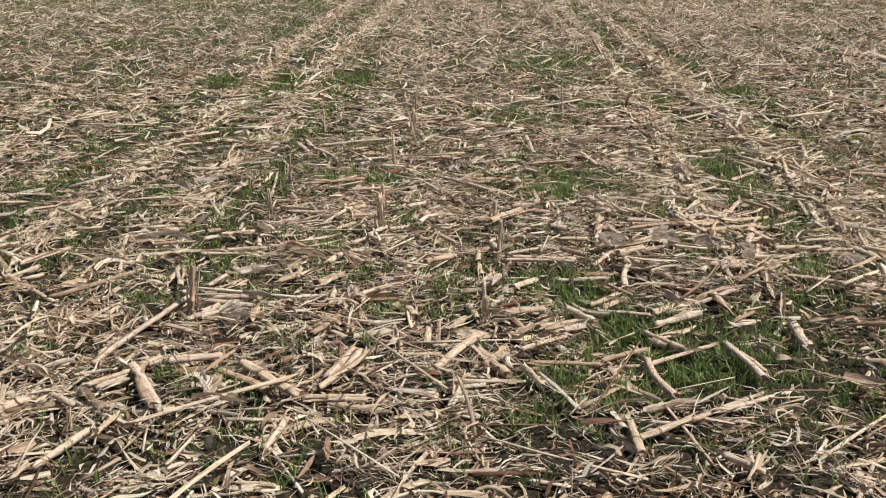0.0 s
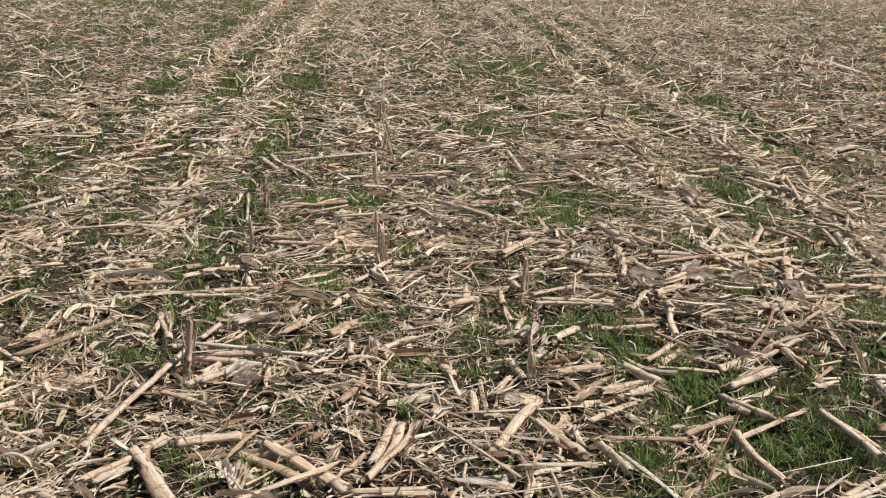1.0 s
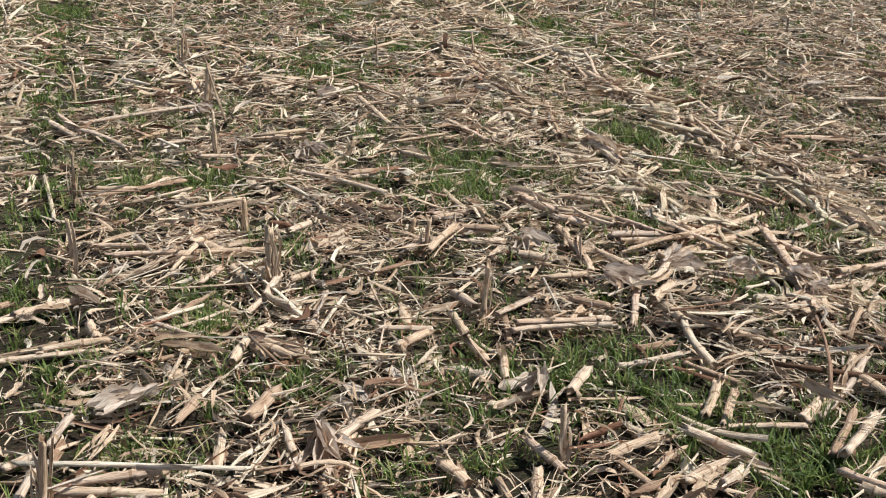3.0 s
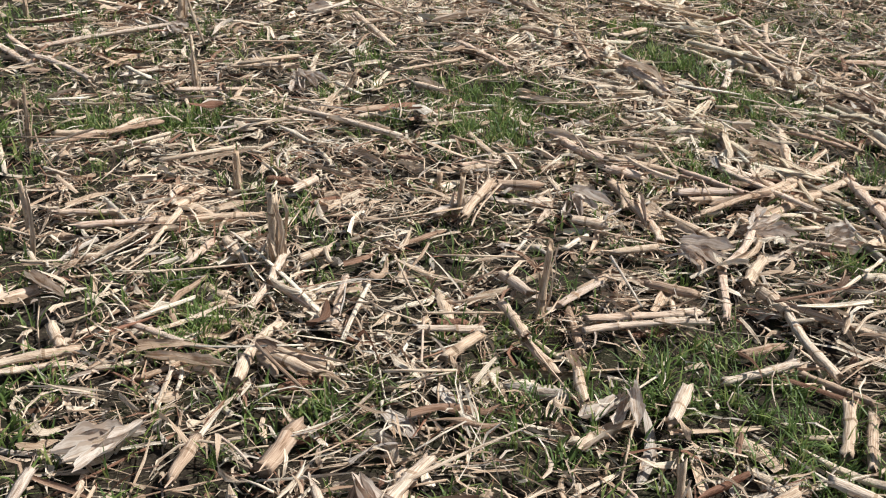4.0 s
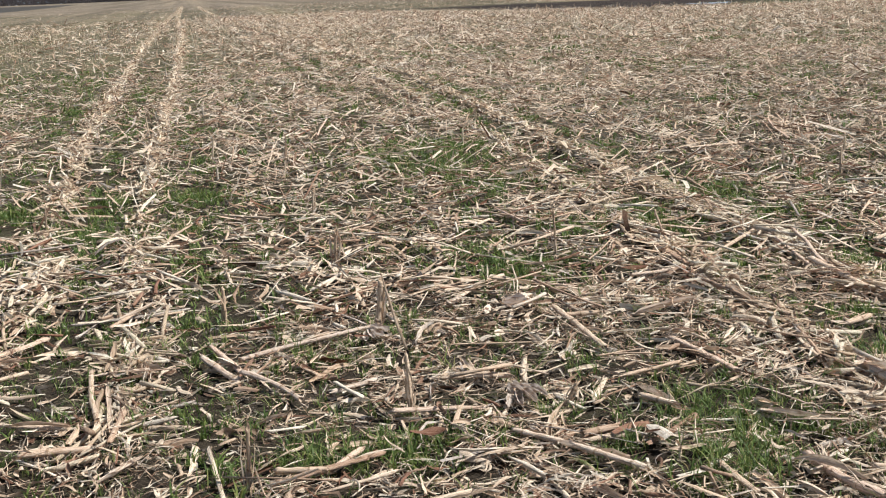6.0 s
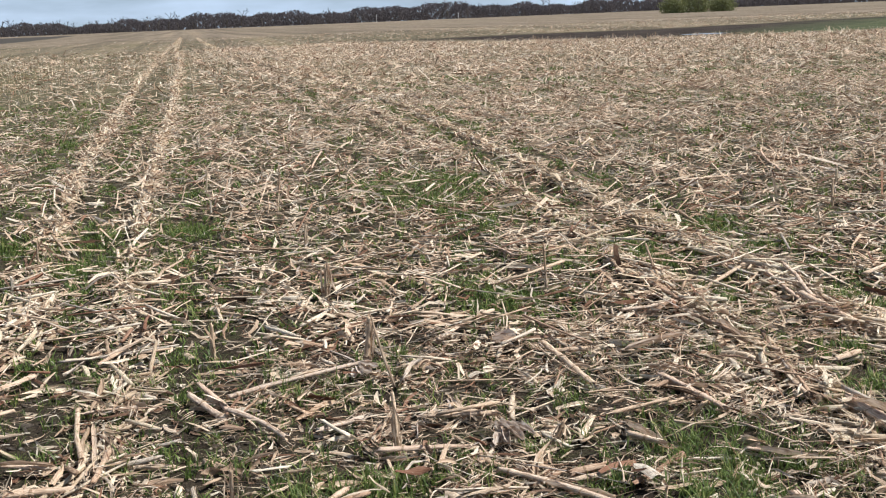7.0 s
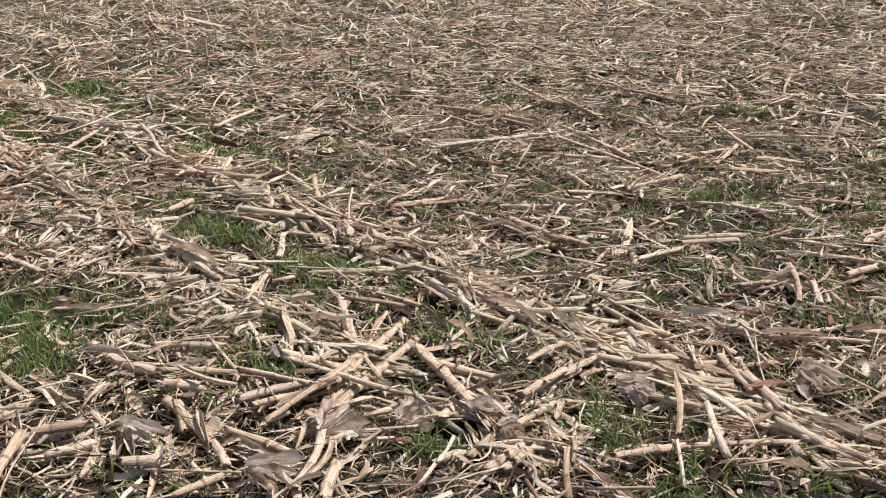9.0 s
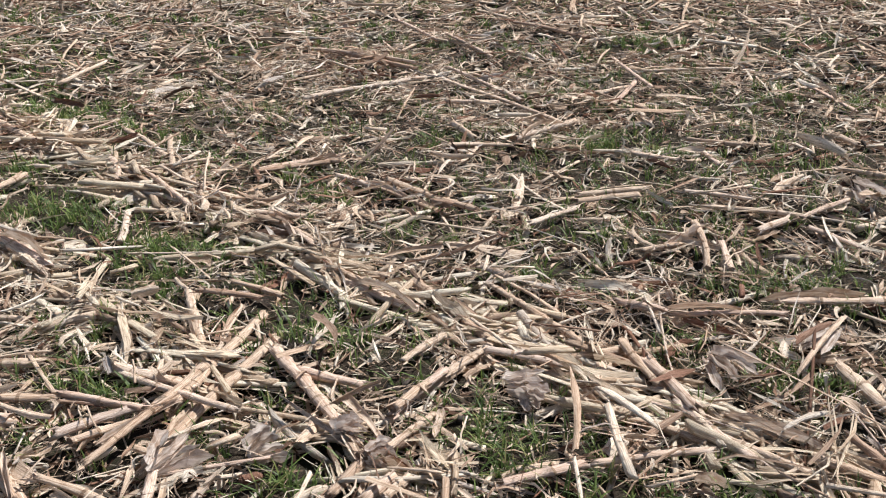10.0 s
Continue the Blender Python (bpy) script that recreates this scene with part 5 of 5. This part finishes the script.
stalk(-1.17, 4.91, 0.15, 67)
stalk(-1.27, 4.80, 0.09, 32)
stalk(-1.02, 4.61, 0.22, 1)
stalk(-1.05, 4.56, 0.25, -15)
stalk(-0.62, 4.90, 0.18, 52, 1.35)
stalk(-0.60, 5.35, 0.32, 64)
stalk(-0.53, 5.64, 0.18, 58)
stalk(-0.42, 5.50, 0.26, -68)
stalk(-0.53, 4.42, 0.17, -90)
stalk(-1.53, 5.51, 0.22, 9)
stalk(-1.22, 5.43, 0.31, -1)
stalk(-0.83, 4.93, 0.15, 61)
stalk(-1.10, 4.54, 0.15, 57)
stalk(-0.58, 4.69, 0.12, -91)
stalk(-0.53, 5.23, 0.15, -51)
stalk(0.73, 5.28, 0.32, 54)
stalk(0.88, 5.33, 0.21, 44)
stalk(1.39, 5.78, 0.74, 20, 1.35)
stalk(0.40, 5.13, 0.35, -7)
stalk(0.42, 5.18, 0.32, -12)
stalk(0.93, 5.03, 0.35, -54)
stalk(0.58, 4.85, 0.24, 5)
stalk(0.75, 4.77, 0.21, -61)
stalk(0.32, 5.38, 0.20, 33)
stalk(0.30, 4.77, 0.17, 50)
stalk(0.28, 4.39, 0.19, 19)
stalk(0.71, 4.41, 0.24, -10)
stalk(1.08, 4.55, 0.44, 39)
stalk(0.67, 4.54, 0.25, 52)
stalk(0.92, 4.28, 0.28, 36)
stalk(1.17, 4.50, 0.16, -80)
stalk(0.47, 4.20, 0.10, 26)
stalk(0.81, 4.07, 0.09, -52)
stalk(0.44, 6.00, 0.14, -13)
stalk(0.21, 6.05, 0.28, 30)
stalk(0.78, 5.78, 0.32, -106)
stalk(1.48, 5.36, 0.29, -111)
stalk(0.14, 4.97, 0.18, 71)
stalk(-0.01, 4.33, 0.17, 66)
stalk(0.06, 4.45, 0.17, -80)
stalk(-0.21, 4.40, 0.11, -74, 1.35)
stalk(0.80, 4.97, 0.35, -98)
stalk(0.58, 5.30, 0.15, -51)
stalk(1.36, 5.08, 0.16, 7)
stalk(-0.86, 7.08, 0.42, 16)
stalk(-1.23, 5.78, 0.22, 26, 1.35)
stalk(-0.84, 5.48, 0.19, -48)
stalk(-1.13, 5.46, 0.21, 1)
stalk(-1.39, 5.82, 0.08, 40)
stalk(-1.35, 4.31, 0.84, 78)
stalk(-1.31, 3.73, 0.21, 52)
stalk(-1.21, 3.87, 0.14, 59)
stalk(-1.16, 3.63, 0.39, -63, 1.35)
stalk(-1.56, 3.51, 0.15, 52)
stalk(-1.43, 3.52, 0.21, -38)
stalk(-0.81, 3.75, 0.35, -51)
stalk(-0.70, 3.71, 0.43, -52, 1.35)
stalk(-1.02, 3.87, 0.21, 8)
stalk(-0.43, 3.53, 0.21, -4)
stalk(-0.44, 3.79, 0.41, 77)
stalk(-0.57, 4.25, 0.20, 64)
stalk(-1.17, 4.25, 0.23, -39)
stalk(-1.93, 4.71, 0.29, -47)
stalk(-2.13, 5.28, 0.31, 52)
stalk(-1.13, 4.41, 0.15, 48)
stalk(-0.05, 3.94, 0.39, 52, 1.35)
stalk(0.13, 3.86, 0.27, -63, 1.35)
stalk(0.32, 4.03, 0.24, 43)
stalk(0.40, 3.84, 0.28, -5, 0.7)
stalk(0.64, 3.92, 0.23, 35, 0.7)
stalk(0.27, 3.71, 0.19, -69)
stalk(0.83, 4.06, 0.24, -51)
stalk(0.87, 3.94, 0.37, 29)
stalk(0.73, 3.71, 0.34, -78)
stalk(1.10, 3.81, 0.24, -78)
stalk(0.99, 3.47, 0.27, 32)
stalk(1.39, 4.12, 0.34, -98, 1.35)
stalk(1.16, 4.50, 0.24, -82)
stalk(1.03, 4.58, 0.49, 39)
stalk(0.65, 4.60, 0.24, 51)
stalk(0.90, 4.33, 0.27, 43)
stalk(1.32, 5.10, 0.18, 8)
stalk(0.41, 4.24, 0.17, 23)
stalk(0.52, 4.35, 0.19, -54)
stalk(-1.27, 3.81, 0.33, 50)
stalk(-1.15, 3.62, 0.46, -63)
stalk(-0.61, 3.26, 0.22, 80)
stalk(-0.45, 3.54, 0.22, 2)
stalk(-0.46, 3.85, 0.30, 75)
stalk(0.67, 3.27, 0.26, 36)
stalk(0.94, 3.45, 0.38, 32)
stalk(0.56, 3.21, 0.25, -84)
stalk(0.87, 3.00, 0.16, -51)
stalk(1.09, 3.79, 0.31, -86)
stalk(-1.29, 3.17, 0.27, 71)
stalk(-0.60, 6.19, 0.34, -14)
stalk(-0.89, 6.19, 0.23, 2)
stalk(-0.96, 6.29, 0.21, -16)
stalk(-0.70, 6.40, 0.16, 57)
stalk(-0.64, 6.35, 0.17, 47)
stalk(-0.26, 6.32, 0.13, 34)
stalk(-0.54, 5.95, 0.19, -69)
stalk(-0.66, 5.97, 0.15, 52)
stalk(-0.46, 5.76, 0.21, 67)
stalk(-0.34, 5.80, 0.11, 20)
stalk(-0.33, 5.53, 0.21, 67)
stalk(-1.35, 5.74, 0.16, 30)
stalk(-0.51, 5.27, 0.18, -50)
stalk(-1.08, 5.53, 0.12, -81)
stalk(0.18, 5.50, 0.16, -78)
stalk(0.09, 5.30, 0.19, -89)
stalk(0.10, 5.12, 0.17, -87)
stalk(-0.11, 5.16, 0.15, 33)
stalk(-0.10, 5.26, 0.19, -14)
stalk(1.06, 5.84, 0.20, -12)
stalk(1.29, 5.99, 0.33, -85)
stalk(1.13, 5.95, 0.27, -66)
stalk(0.83, 5.16, 0.12, -89)
stalk(0.65, 4.95, 0.12, -1)
stalk(1.58, 8.50, 0.68, -83)
stalk(1.53, 7.85, 0.65, -106)
stalk(0.78, 5.94, 0.34, -99)
stalk(0.45, 6.13, 0.16, -22)
stalk(0.27, 6.03, 0.29, 53)
stalk(0.55, 5.78, 0.12, -33)
stalk(0.61, 5.57, 0.15, -1)
stalk(0.78, 5.46, 0.16, 52)
stalk(0.92, 5.46, 0.31, 44)
stalk(0.87, 5.65, 0.27, -78)
stalk(0.39, 6.34, 0.14, 2)
stalk(0.87, 6.14, 0.17, -53)
stalk(1.57, 5.21, 0.22, 9)
stalk(1.33, 5.20, 0.20, 21)
stalk(1.73, 5.33, 0.26, 8)
stalk(1.98, 5.36, 0.23, 6)
stalk(-0.41, 4.67, 0.20, -103)
stalk(-0.39, 4.70, 0.18, 39)
stalk(2.15, 5.99, 0.55, 83)
stalk(2.28, 6.55, 0.49, 76)
stalk(1.28, 5.86, 0.35, 20)
stalk(2.83, 6.74, 0.27, 88)
stalk(2.90, 6.38, 0.56, 82)
stalk(2.84, 7.11, 0.39, 148)
stalk(3.12, 5.23, 0.43, 39)
stalk(2.24, 4.92, 0.33, 55)
stalk(2.09, 4.61, 0.30, 73)
stalk(2.28, 6.96, 0.29, 96)
stalk(0.92, 6.26, 0.18, 109)
stalk(3.48, 5.14, 0.18, 167)
stalk(4.02, 6.51, 0.18, 177)
stalk(3.65, 6.84, 0.28, 67)
stalk(4.73, 6.63, 0.61, 22)
straw(1.11, 6.38, 0.18, -32)
straw(1.85, 6.67, 0.34, -48)
straw(2.30, 4.31, 0.25, -137)
straw(2.33, 4.28, 0.28, -142)
straw(2.46, 5.00, 0.52, -146)
straw(2.59, 4.74, 0.22, -98)
straw(2.73, 4.63, 0.17, -63)
straw(2.17, 5.00, 0.20, -62)
straw(2.54, 8.34, 0.27, 22)
straw(3.17, 8.09, 0.45, -118)
straw(2.02, 7.69, 0.35, -55)
straw(2.56, 6.92, 0.42, -112)
straw(2.99, 6.00, 0.55, -28)
straw(4.19, 5.27, 0.41, -31)
straw(1.02, 7.18, 0.29, -67)
straw(0.61, 7.84, 0.25, -12)
straw(0.30, 6.99, 0.23, -101)
straw(1.23, 10.00, 0.53, -43)
straw(2.13, 10.21, 0.55, 52)
straw(8.53, 11.89, 0.61, -53)
straw(12.23, 16.23, 1.30, -132)
straw(0.56, 9.15, 0.47, -29)
straw(0.52, 8.29, 0.70, -88)
straw(0.12, 7.84, 0.28, -48)
straw(0.59, 7.85, 0.24, 6)
straw(0.12, 8.21, 0.53, -15)
straw(-0.13, 5.55, 0.40, -96)
straw(-0.19, 5.24, 0.23, -112)
straw(-0.76, 5.85, 0.60, -11)
straw(-0.60, 4.59, 0.24, -7)
straw(-0.71, 4.93, 0.16, -62)
straw(0.09, 5.08, 0.45, -92)
straw(-1.56, 8.33, 0.33, -13)
straw(0.31, 6.03, 0.50, -128)
straw(-0.03, 5.36, 0.22, -16)
straw(-0.32, 5.33, 0.17, -89)
leaf(1.54, 5.35, 0.29, -110, 1.35)
leaf(1.11, 5.59, 0.15, 15)
leaf(1.46, 5.14, 0.12, -83)
leaf(1.36, 5.13, 0.14, 29)
leaf(1.65, 5.18, 0.13, 33)
leaf(1.57, 6.26, 0.15, -57)
leaf(2.00, 4.94, 0.40, -113, 1.35)
leaf(2.68, 4.54, 0.25, -37, 1.35)
leaf(1.99, 5.37, 0.17, 4)
leaf(2.19, 4.50, 0.28, -91, 1.35)
leaf(2.31, 8.68, 0.77, -105, 1.35)
leaf(3.18, 5.33, 0.25, -4, 1.35)
leaf(3.39, 5.12, 0.16, -10)
leaf(0.07, 7.25, 0.35, 62, 1.35)
leaf(1.10, 8.45, 0.41, 16, 1.35)
leaf(-1.73, 8.60, 0.44, -92)
leaf(-1.61, 7.25, 0.24, 49, 1.35)
leaf(-1.30, 4.58, 0.12, 44, 1.35)
leaf(-0.49, 4.64, 0.24, 81)
leaf(-0.77, 5.32, 0.23, -28)
leaf(-1.30, 5.19, 0.10, 67)
leaf(-1.18, 5.78, 0.16, 16)
leaf(1.04, 5.42, 0.20, 17)
leaf(0.11, 4.74, 0.20, 19, 1.35)
leaf(0.53, 4.29, 0.21, -57, 1.35)
leaf(0.40, 4.20, 0.17, 31)
leaf(0.28, 4.20, 0.12, 45)
leaf(-1.69, 7.95, 0.58, 95)
leaf(-1.63, 8.58, 0.54, 89)
leaf(-0.89, 6.03, 0.25, 42, 1.35)
leaf(-0.79, 5.38, 0.20, -16, 1.35)
leaf(-1.62, 3.78, 0.36, -34, 1.35)
leaf(-0.89, 3.61, 0.20, 86)
leaf(-1.32, 3.54, 0.22, -54)
leaf(-0.90, 4.36, 0.19, -41)
leaf(-0.85, 3.50, 0.22, -20, 1.35)
leaf(-0.03, 3.66, 0.27, -87)
leaf(1.45, 4.79, 0.37, -99)
leaf(1.42, 4.48, 0.42, -106)
leaf(0.76, 3.45, 0.27, 25, 1.35)
leaf(-0.11, 3.42, 0.25, 24, 1.35)
leaf(-0.90, 3.63, 0.19, 91, 1.35)
leaf(0.09, 3.04, 0.32, 5, 1.35)
leaf(-1.10, 5.81, 0.21, -62, 1.35)
leaf(-1.27, 5.66, 0.12, -41, 1.35)
leaf(-1.25, 5.93, 0.13, -87)
leaf(-0.22, 6.16, 0.06, -43)
leaf(0.16, 5.06, 0.09, -99)
leaf(0.83, 5.61, 0.18, -88, 1.35)
leaf(0.54, 7.31, 0.31, -82)
leaf(0.47, 5.92, 0.25, 53)
leaf(0.64, 5.99, 0.17, 34, 1.35)
leaf(1.45, 4.83, 0.22, -98, 1.35)
leaf(1.87, 4.50, 0.08, -73)
leaf(1.37, 5.15, 0.18, 32)
husk(1.47, 5.33, 0.09, -63)
husk(1.28, 5.44, 0.11, -15)
husk(2.37, 4.73, 0.18, -111)
husk(3.95, 4.99, 0.21, -138)
husk(-0.00, 7.52, 0.22, -81)
husk(0.01, 7.50, 0.32, -91)
husk(1.45, 5.19, 0.08, -39)
husk(0.78, 5.46, 0.16, -64)
husk(0.60, 5.93, 0.19, -97)
husk(1.10, 5.58, 0.16, 12)
husk(1.47, 5.34, 0.07, -44)
husk(1.90, 5.06, 0.09, -108)
husk(-0.50, 4.64, 0.25, -94)
husk(0.15, 4.81, 0.17, -140, 1.2)
husk(-1.00, 5.02, 0.19, -165, 1.3)
husk(-0.45, 8.52, 0.14, -80, 1.1)
husk(1.94, 5.12, 0.12, -60, 1.1)
husk(2.70, 4.62, 0.20, 160, 1.3)
husk(-0.91, 3.62, 0.12, 80, 1.2)
husk(-0.97, 4.38, 0.12, 35, 1.1)
husk(0.36, 8.74, 0.12, -20)
cob(1.46, 5.85, 0.13, -24)
cob(-0.21, 6.20, 0.11, 12)
cob(-0.32, 6.43, 0.10, -35)
cob(-0.52, 5.17, 0.12, 8)
cob(-0.06, 5.35, 0.09, -15)
cob(1.19, 5.39, 0.06, -26)

# ---- distance: woods, shrubs, posts, water ----
WOODS = 630.0


def tree_limbs(r, height, depth):
    """Limb segments (start, end, start radius, end radius) of a bare tree."""
    out = []

    def grow(p, d, length, rad, level):
        q = p + d * length
        out.append((p, q, rad, rad * 0.62))
        if level == 0:
            return
        for i in range(r.choice((2, 3, 3))):
            e = (d + Vector((r.uniform(-0.75, 0.75), r.uniform(-0.75, 0.75), r.uniform(-0.1, 0.5)))).normalized()
            grow(q if i else p + d * length * r.uniform(0.6, 1.0), e, length * r.uniform(0.55, 0.8), rad * 0.6, level - 1)

    grow(Vector((0, 0, -0.3)), Vector((r.uniform(-0.08, 0.08), r.uniform(-0.08, 0.08), 1)).normalized(), height * 0.36, height * 0.022, depth)
    return out


def limb_arrays(limbs, sides=4):
    verts, faces = [], []
    for p, q, a, b in limbs:
        d = (q - p).normalized()
        s = d.orthogonal().normalized()
        t = d.cross(s)
        k = len(verts)
        for c, rad in ((p, a), (q, b)):
            for j in range(sides):
                w = 2 * math.pi * j / sides
                verts.append(tuple(c + (s * math.cos(w) + t * math.sin(w)) * rad))
        faces += [(k + j, k + (j + 1) % sides, k + sides + (j + 1) % sides, k + sides + j) for j in range(sides)]
    return np.array(verts), np.array(faces)


def bare_tree_meshes(seed, height):
    r = random.Random(seed)
    limbs = tree_limbs(r, height, 3)
    trunk = limb_arrays([l for l in limbs if l[2] > height * 0.012], 6)
    crown = limb_arrays([(p, q, max(a, 0.07), max(b, 0.05)) for p, q, a, b in limbs if a <= height * 0.012])
    return mesh_of("trunk", *trunk, None, BARK), mesh_of("crown", *crown, None, TWIGS)


def far_place(bearing, reach):
    """A point that far from the start of the walk, at a compass bearing from +y towards +x."""
    x, y = reach * math.sin(radians(bearing)), reach * math.cos(radians(bearing))
    return x, y, turf_height(x, y)


pick = random.Random(21)
TREES = [bare_tree_meshes(300 + i, h) for i, h in enumerate((8.5, 10.0, 9.0, 11.0))]
for i in range(190):
    bearing = -34 + 94 * (i + pick.uniform(-0.4, 0.4)) / 190
    x, y, z = far_place(bearing, WOODS + pick.uniform(-4, 26))
    tree = new("bare_tree")
    s = pick.uniform(0.75, 1.2)
    tree.matrix_basis = pose(x, y, z, 0, 0, pick.uniform(0, 360)) @ Matrix.Diagonal((s * 1.15, s * 1.15, s, 1))
    trunk, crown = TREES[pick.randrange(4)]
    part("trunk", trunk, tree)
    part("crown", crown, tree)
    tagged(tree, "leafless grey-brown tree at the far edge of the field", "tree", "trees of the far wood edge")


def wood_line(bearing):
    """Height of the wood's top along the horizon, bearing in radians."""
    return 8.0 + 1.3 * np.sin(9 * bearing) + 1.2 * np.sin(31 * bearing + 1) + 1.1 * np.sin(87 * bearing) + 0.8 * np.sin(211 * bearing)


def thicket():
    """The brushy mass of the wood: fine twigs and upright stems without number."""
    n = 95000
    bearing = np.radians(rng.uniform(-36, 62, n))
    reach = WOODS + 2 + rng.uniform(0, 34, n)
    x, y = reach * np.sin(bearing), reach * np.cos(bearing)
    up = 0.92 * wood_line(bearing) * rng.power(1.0, n) * rng.uniform(0.75, 1.05, n)
    at = np.column_stack([x, y, land(x, y) + up])
    low = np.arange(n) % 4 != 0
    at[low, 2] = land(x, y)[low] + wood_line(bearing)[low] * rng.uniform(0.0, 0.86, low.sum())
    grown, thick = np.where(low, 1.3, 1.0), np.where(low, 1.6, 1.0)
    deep = np.arange(n) % 6 == 1   # close-set trunks and brush farther in
    at[deep, :2] *= 1.04
    at[deep, 2] = land(at[deep, 0], at[deep, 1]) + wood_line(bearing)[deep] * rng.uniform(0.0, 0.8, deep.sum())
    grown, thick = np.where(deep, 2.2, grown), np.where(deep, 5.5, thick)
    return slivers(at, rng.uniform(0.5, 1.5, n) * grown, rng.uniform(0.13, 0.33, n) * thick, rng.uniform(0, np.pi, n), rng.uniform(-1.5, 1.5, n), rng.uniform(-1.5, 1.5, n), False)


tagged(heap_up("far_woods", "dense leafless brown wood along the horizon", TWIGS, [thicket()]), category="woods")


def shrub(bearing, reach, tall, wide, name, label):
    """A bushy evergreen: short stem and a crown of many small leaf clumps."""
    x, y, z = far_place(bearing, reach)
    ob = new(name)
    ob.matrix_basis = pose(x, y, z)
    part("trunk", mesh_of("trunk", *limb_arrays([(Vector((0, 0, -0.2)), Vector((0, 0, tall * 0.6)), 0.18, 0.08)], 6), None, BARK), ob)
    n = 2200
    q = rng.normal(0, 1, (n, 3))
    q = q / np.linalg.norm(q, axis=1)[:, None] * rng.uniform(0.35, 1.0, (n, 1)) ** 0.5
    q = q * (wide * 0.5, wide * 0.5, tall * 0.6) * (1 + 0.28 * np.sin(5 * q[:, :1] + 7 * q[:, 1:2])) + (0, 0, tall * 0.4)
    q[:, 2] = np.abs(q[:, 2])
    size = rng.uniform(0.2, 0.45, n)
    v, f, _ = slivers(q, size, size * 0.8, rng.uniform(0, 6, n), rng.uniform(-1.4, 1.4, n), rng.uniform(-1.4, 1.4, n))
    part("crown", mesh_of("crown", v, f, None, NEEDLES), ob)
    return tagged(ob, label, "shrub", "green shrubs at the field edge")


for bearing, reach, tall, wide in ((24.9, 300, 4.0, 7.5), (26.1, 303, 5.2, 8.0), (27.3, 306, 3.6, 7.0)):
    shrub(bearing, reach, tall, wide, "evergreen_shrub", "green bushy shrub before the far woods")


def post(bearing, reach, tall):
    x, y, z = far_place(bearing, reach)
    limbs = [(Vector((0, 0, -0.3)), Vector((0, 0, tall)), 0.16, 0.12), (Vector((-0.5, 0, tall * 0.86)), Vector((0.5, 0, tall * 0.86)), 0.07, 0.07)]
    ob = new("pale_post")
    ob.matrix_basis = pose(x, y, z)
    part("pole", mesh_of("pole", *limb_arrays(limbs[:1], 8), None, POST), ob)
    part("crossbar", mesh_of("crossbar", *limb_arrays(limbs[1:], 6), None, POST), ob)
    return tagged(ob, "pale wooden post at the edge of the woods", "post", "posts along the woods")


post(9.7, WOODS - 8, 4.2)
post(14.0, WOODS - 8, 3.4)

# a narrow pool in the waterway
bm = bmesh.new()
ring = []
for i in range(28):
    a = 2 * math.pi * i / 28
    long, short = 1.25 * math.cos(a) * (1 + 0.1 * math.sin(3 * a)), 1.5 * math.sin(a)
    ring.append(bm.verts.new((long * 0.90 + short * 0.43, -long * 0.43 + short * 0.90, 0)))
bm.faces.new(ring)
me = bpy.data.meshes.new("water")
bm.to_mesh(me)
bm.free()
me.materials.append(WATER)
pool = new("water", me)
pool.location = (27.1, 59.1, max(turf_height(27.1 + 1.5 * u, 59.1 + 1.5 * v) for u in (-1, 0, 1) for v in (-1, 0, 1)) + 0.02)
tagged(pool, "narrow strip of standing water in the waterway", "water", kind="structure")
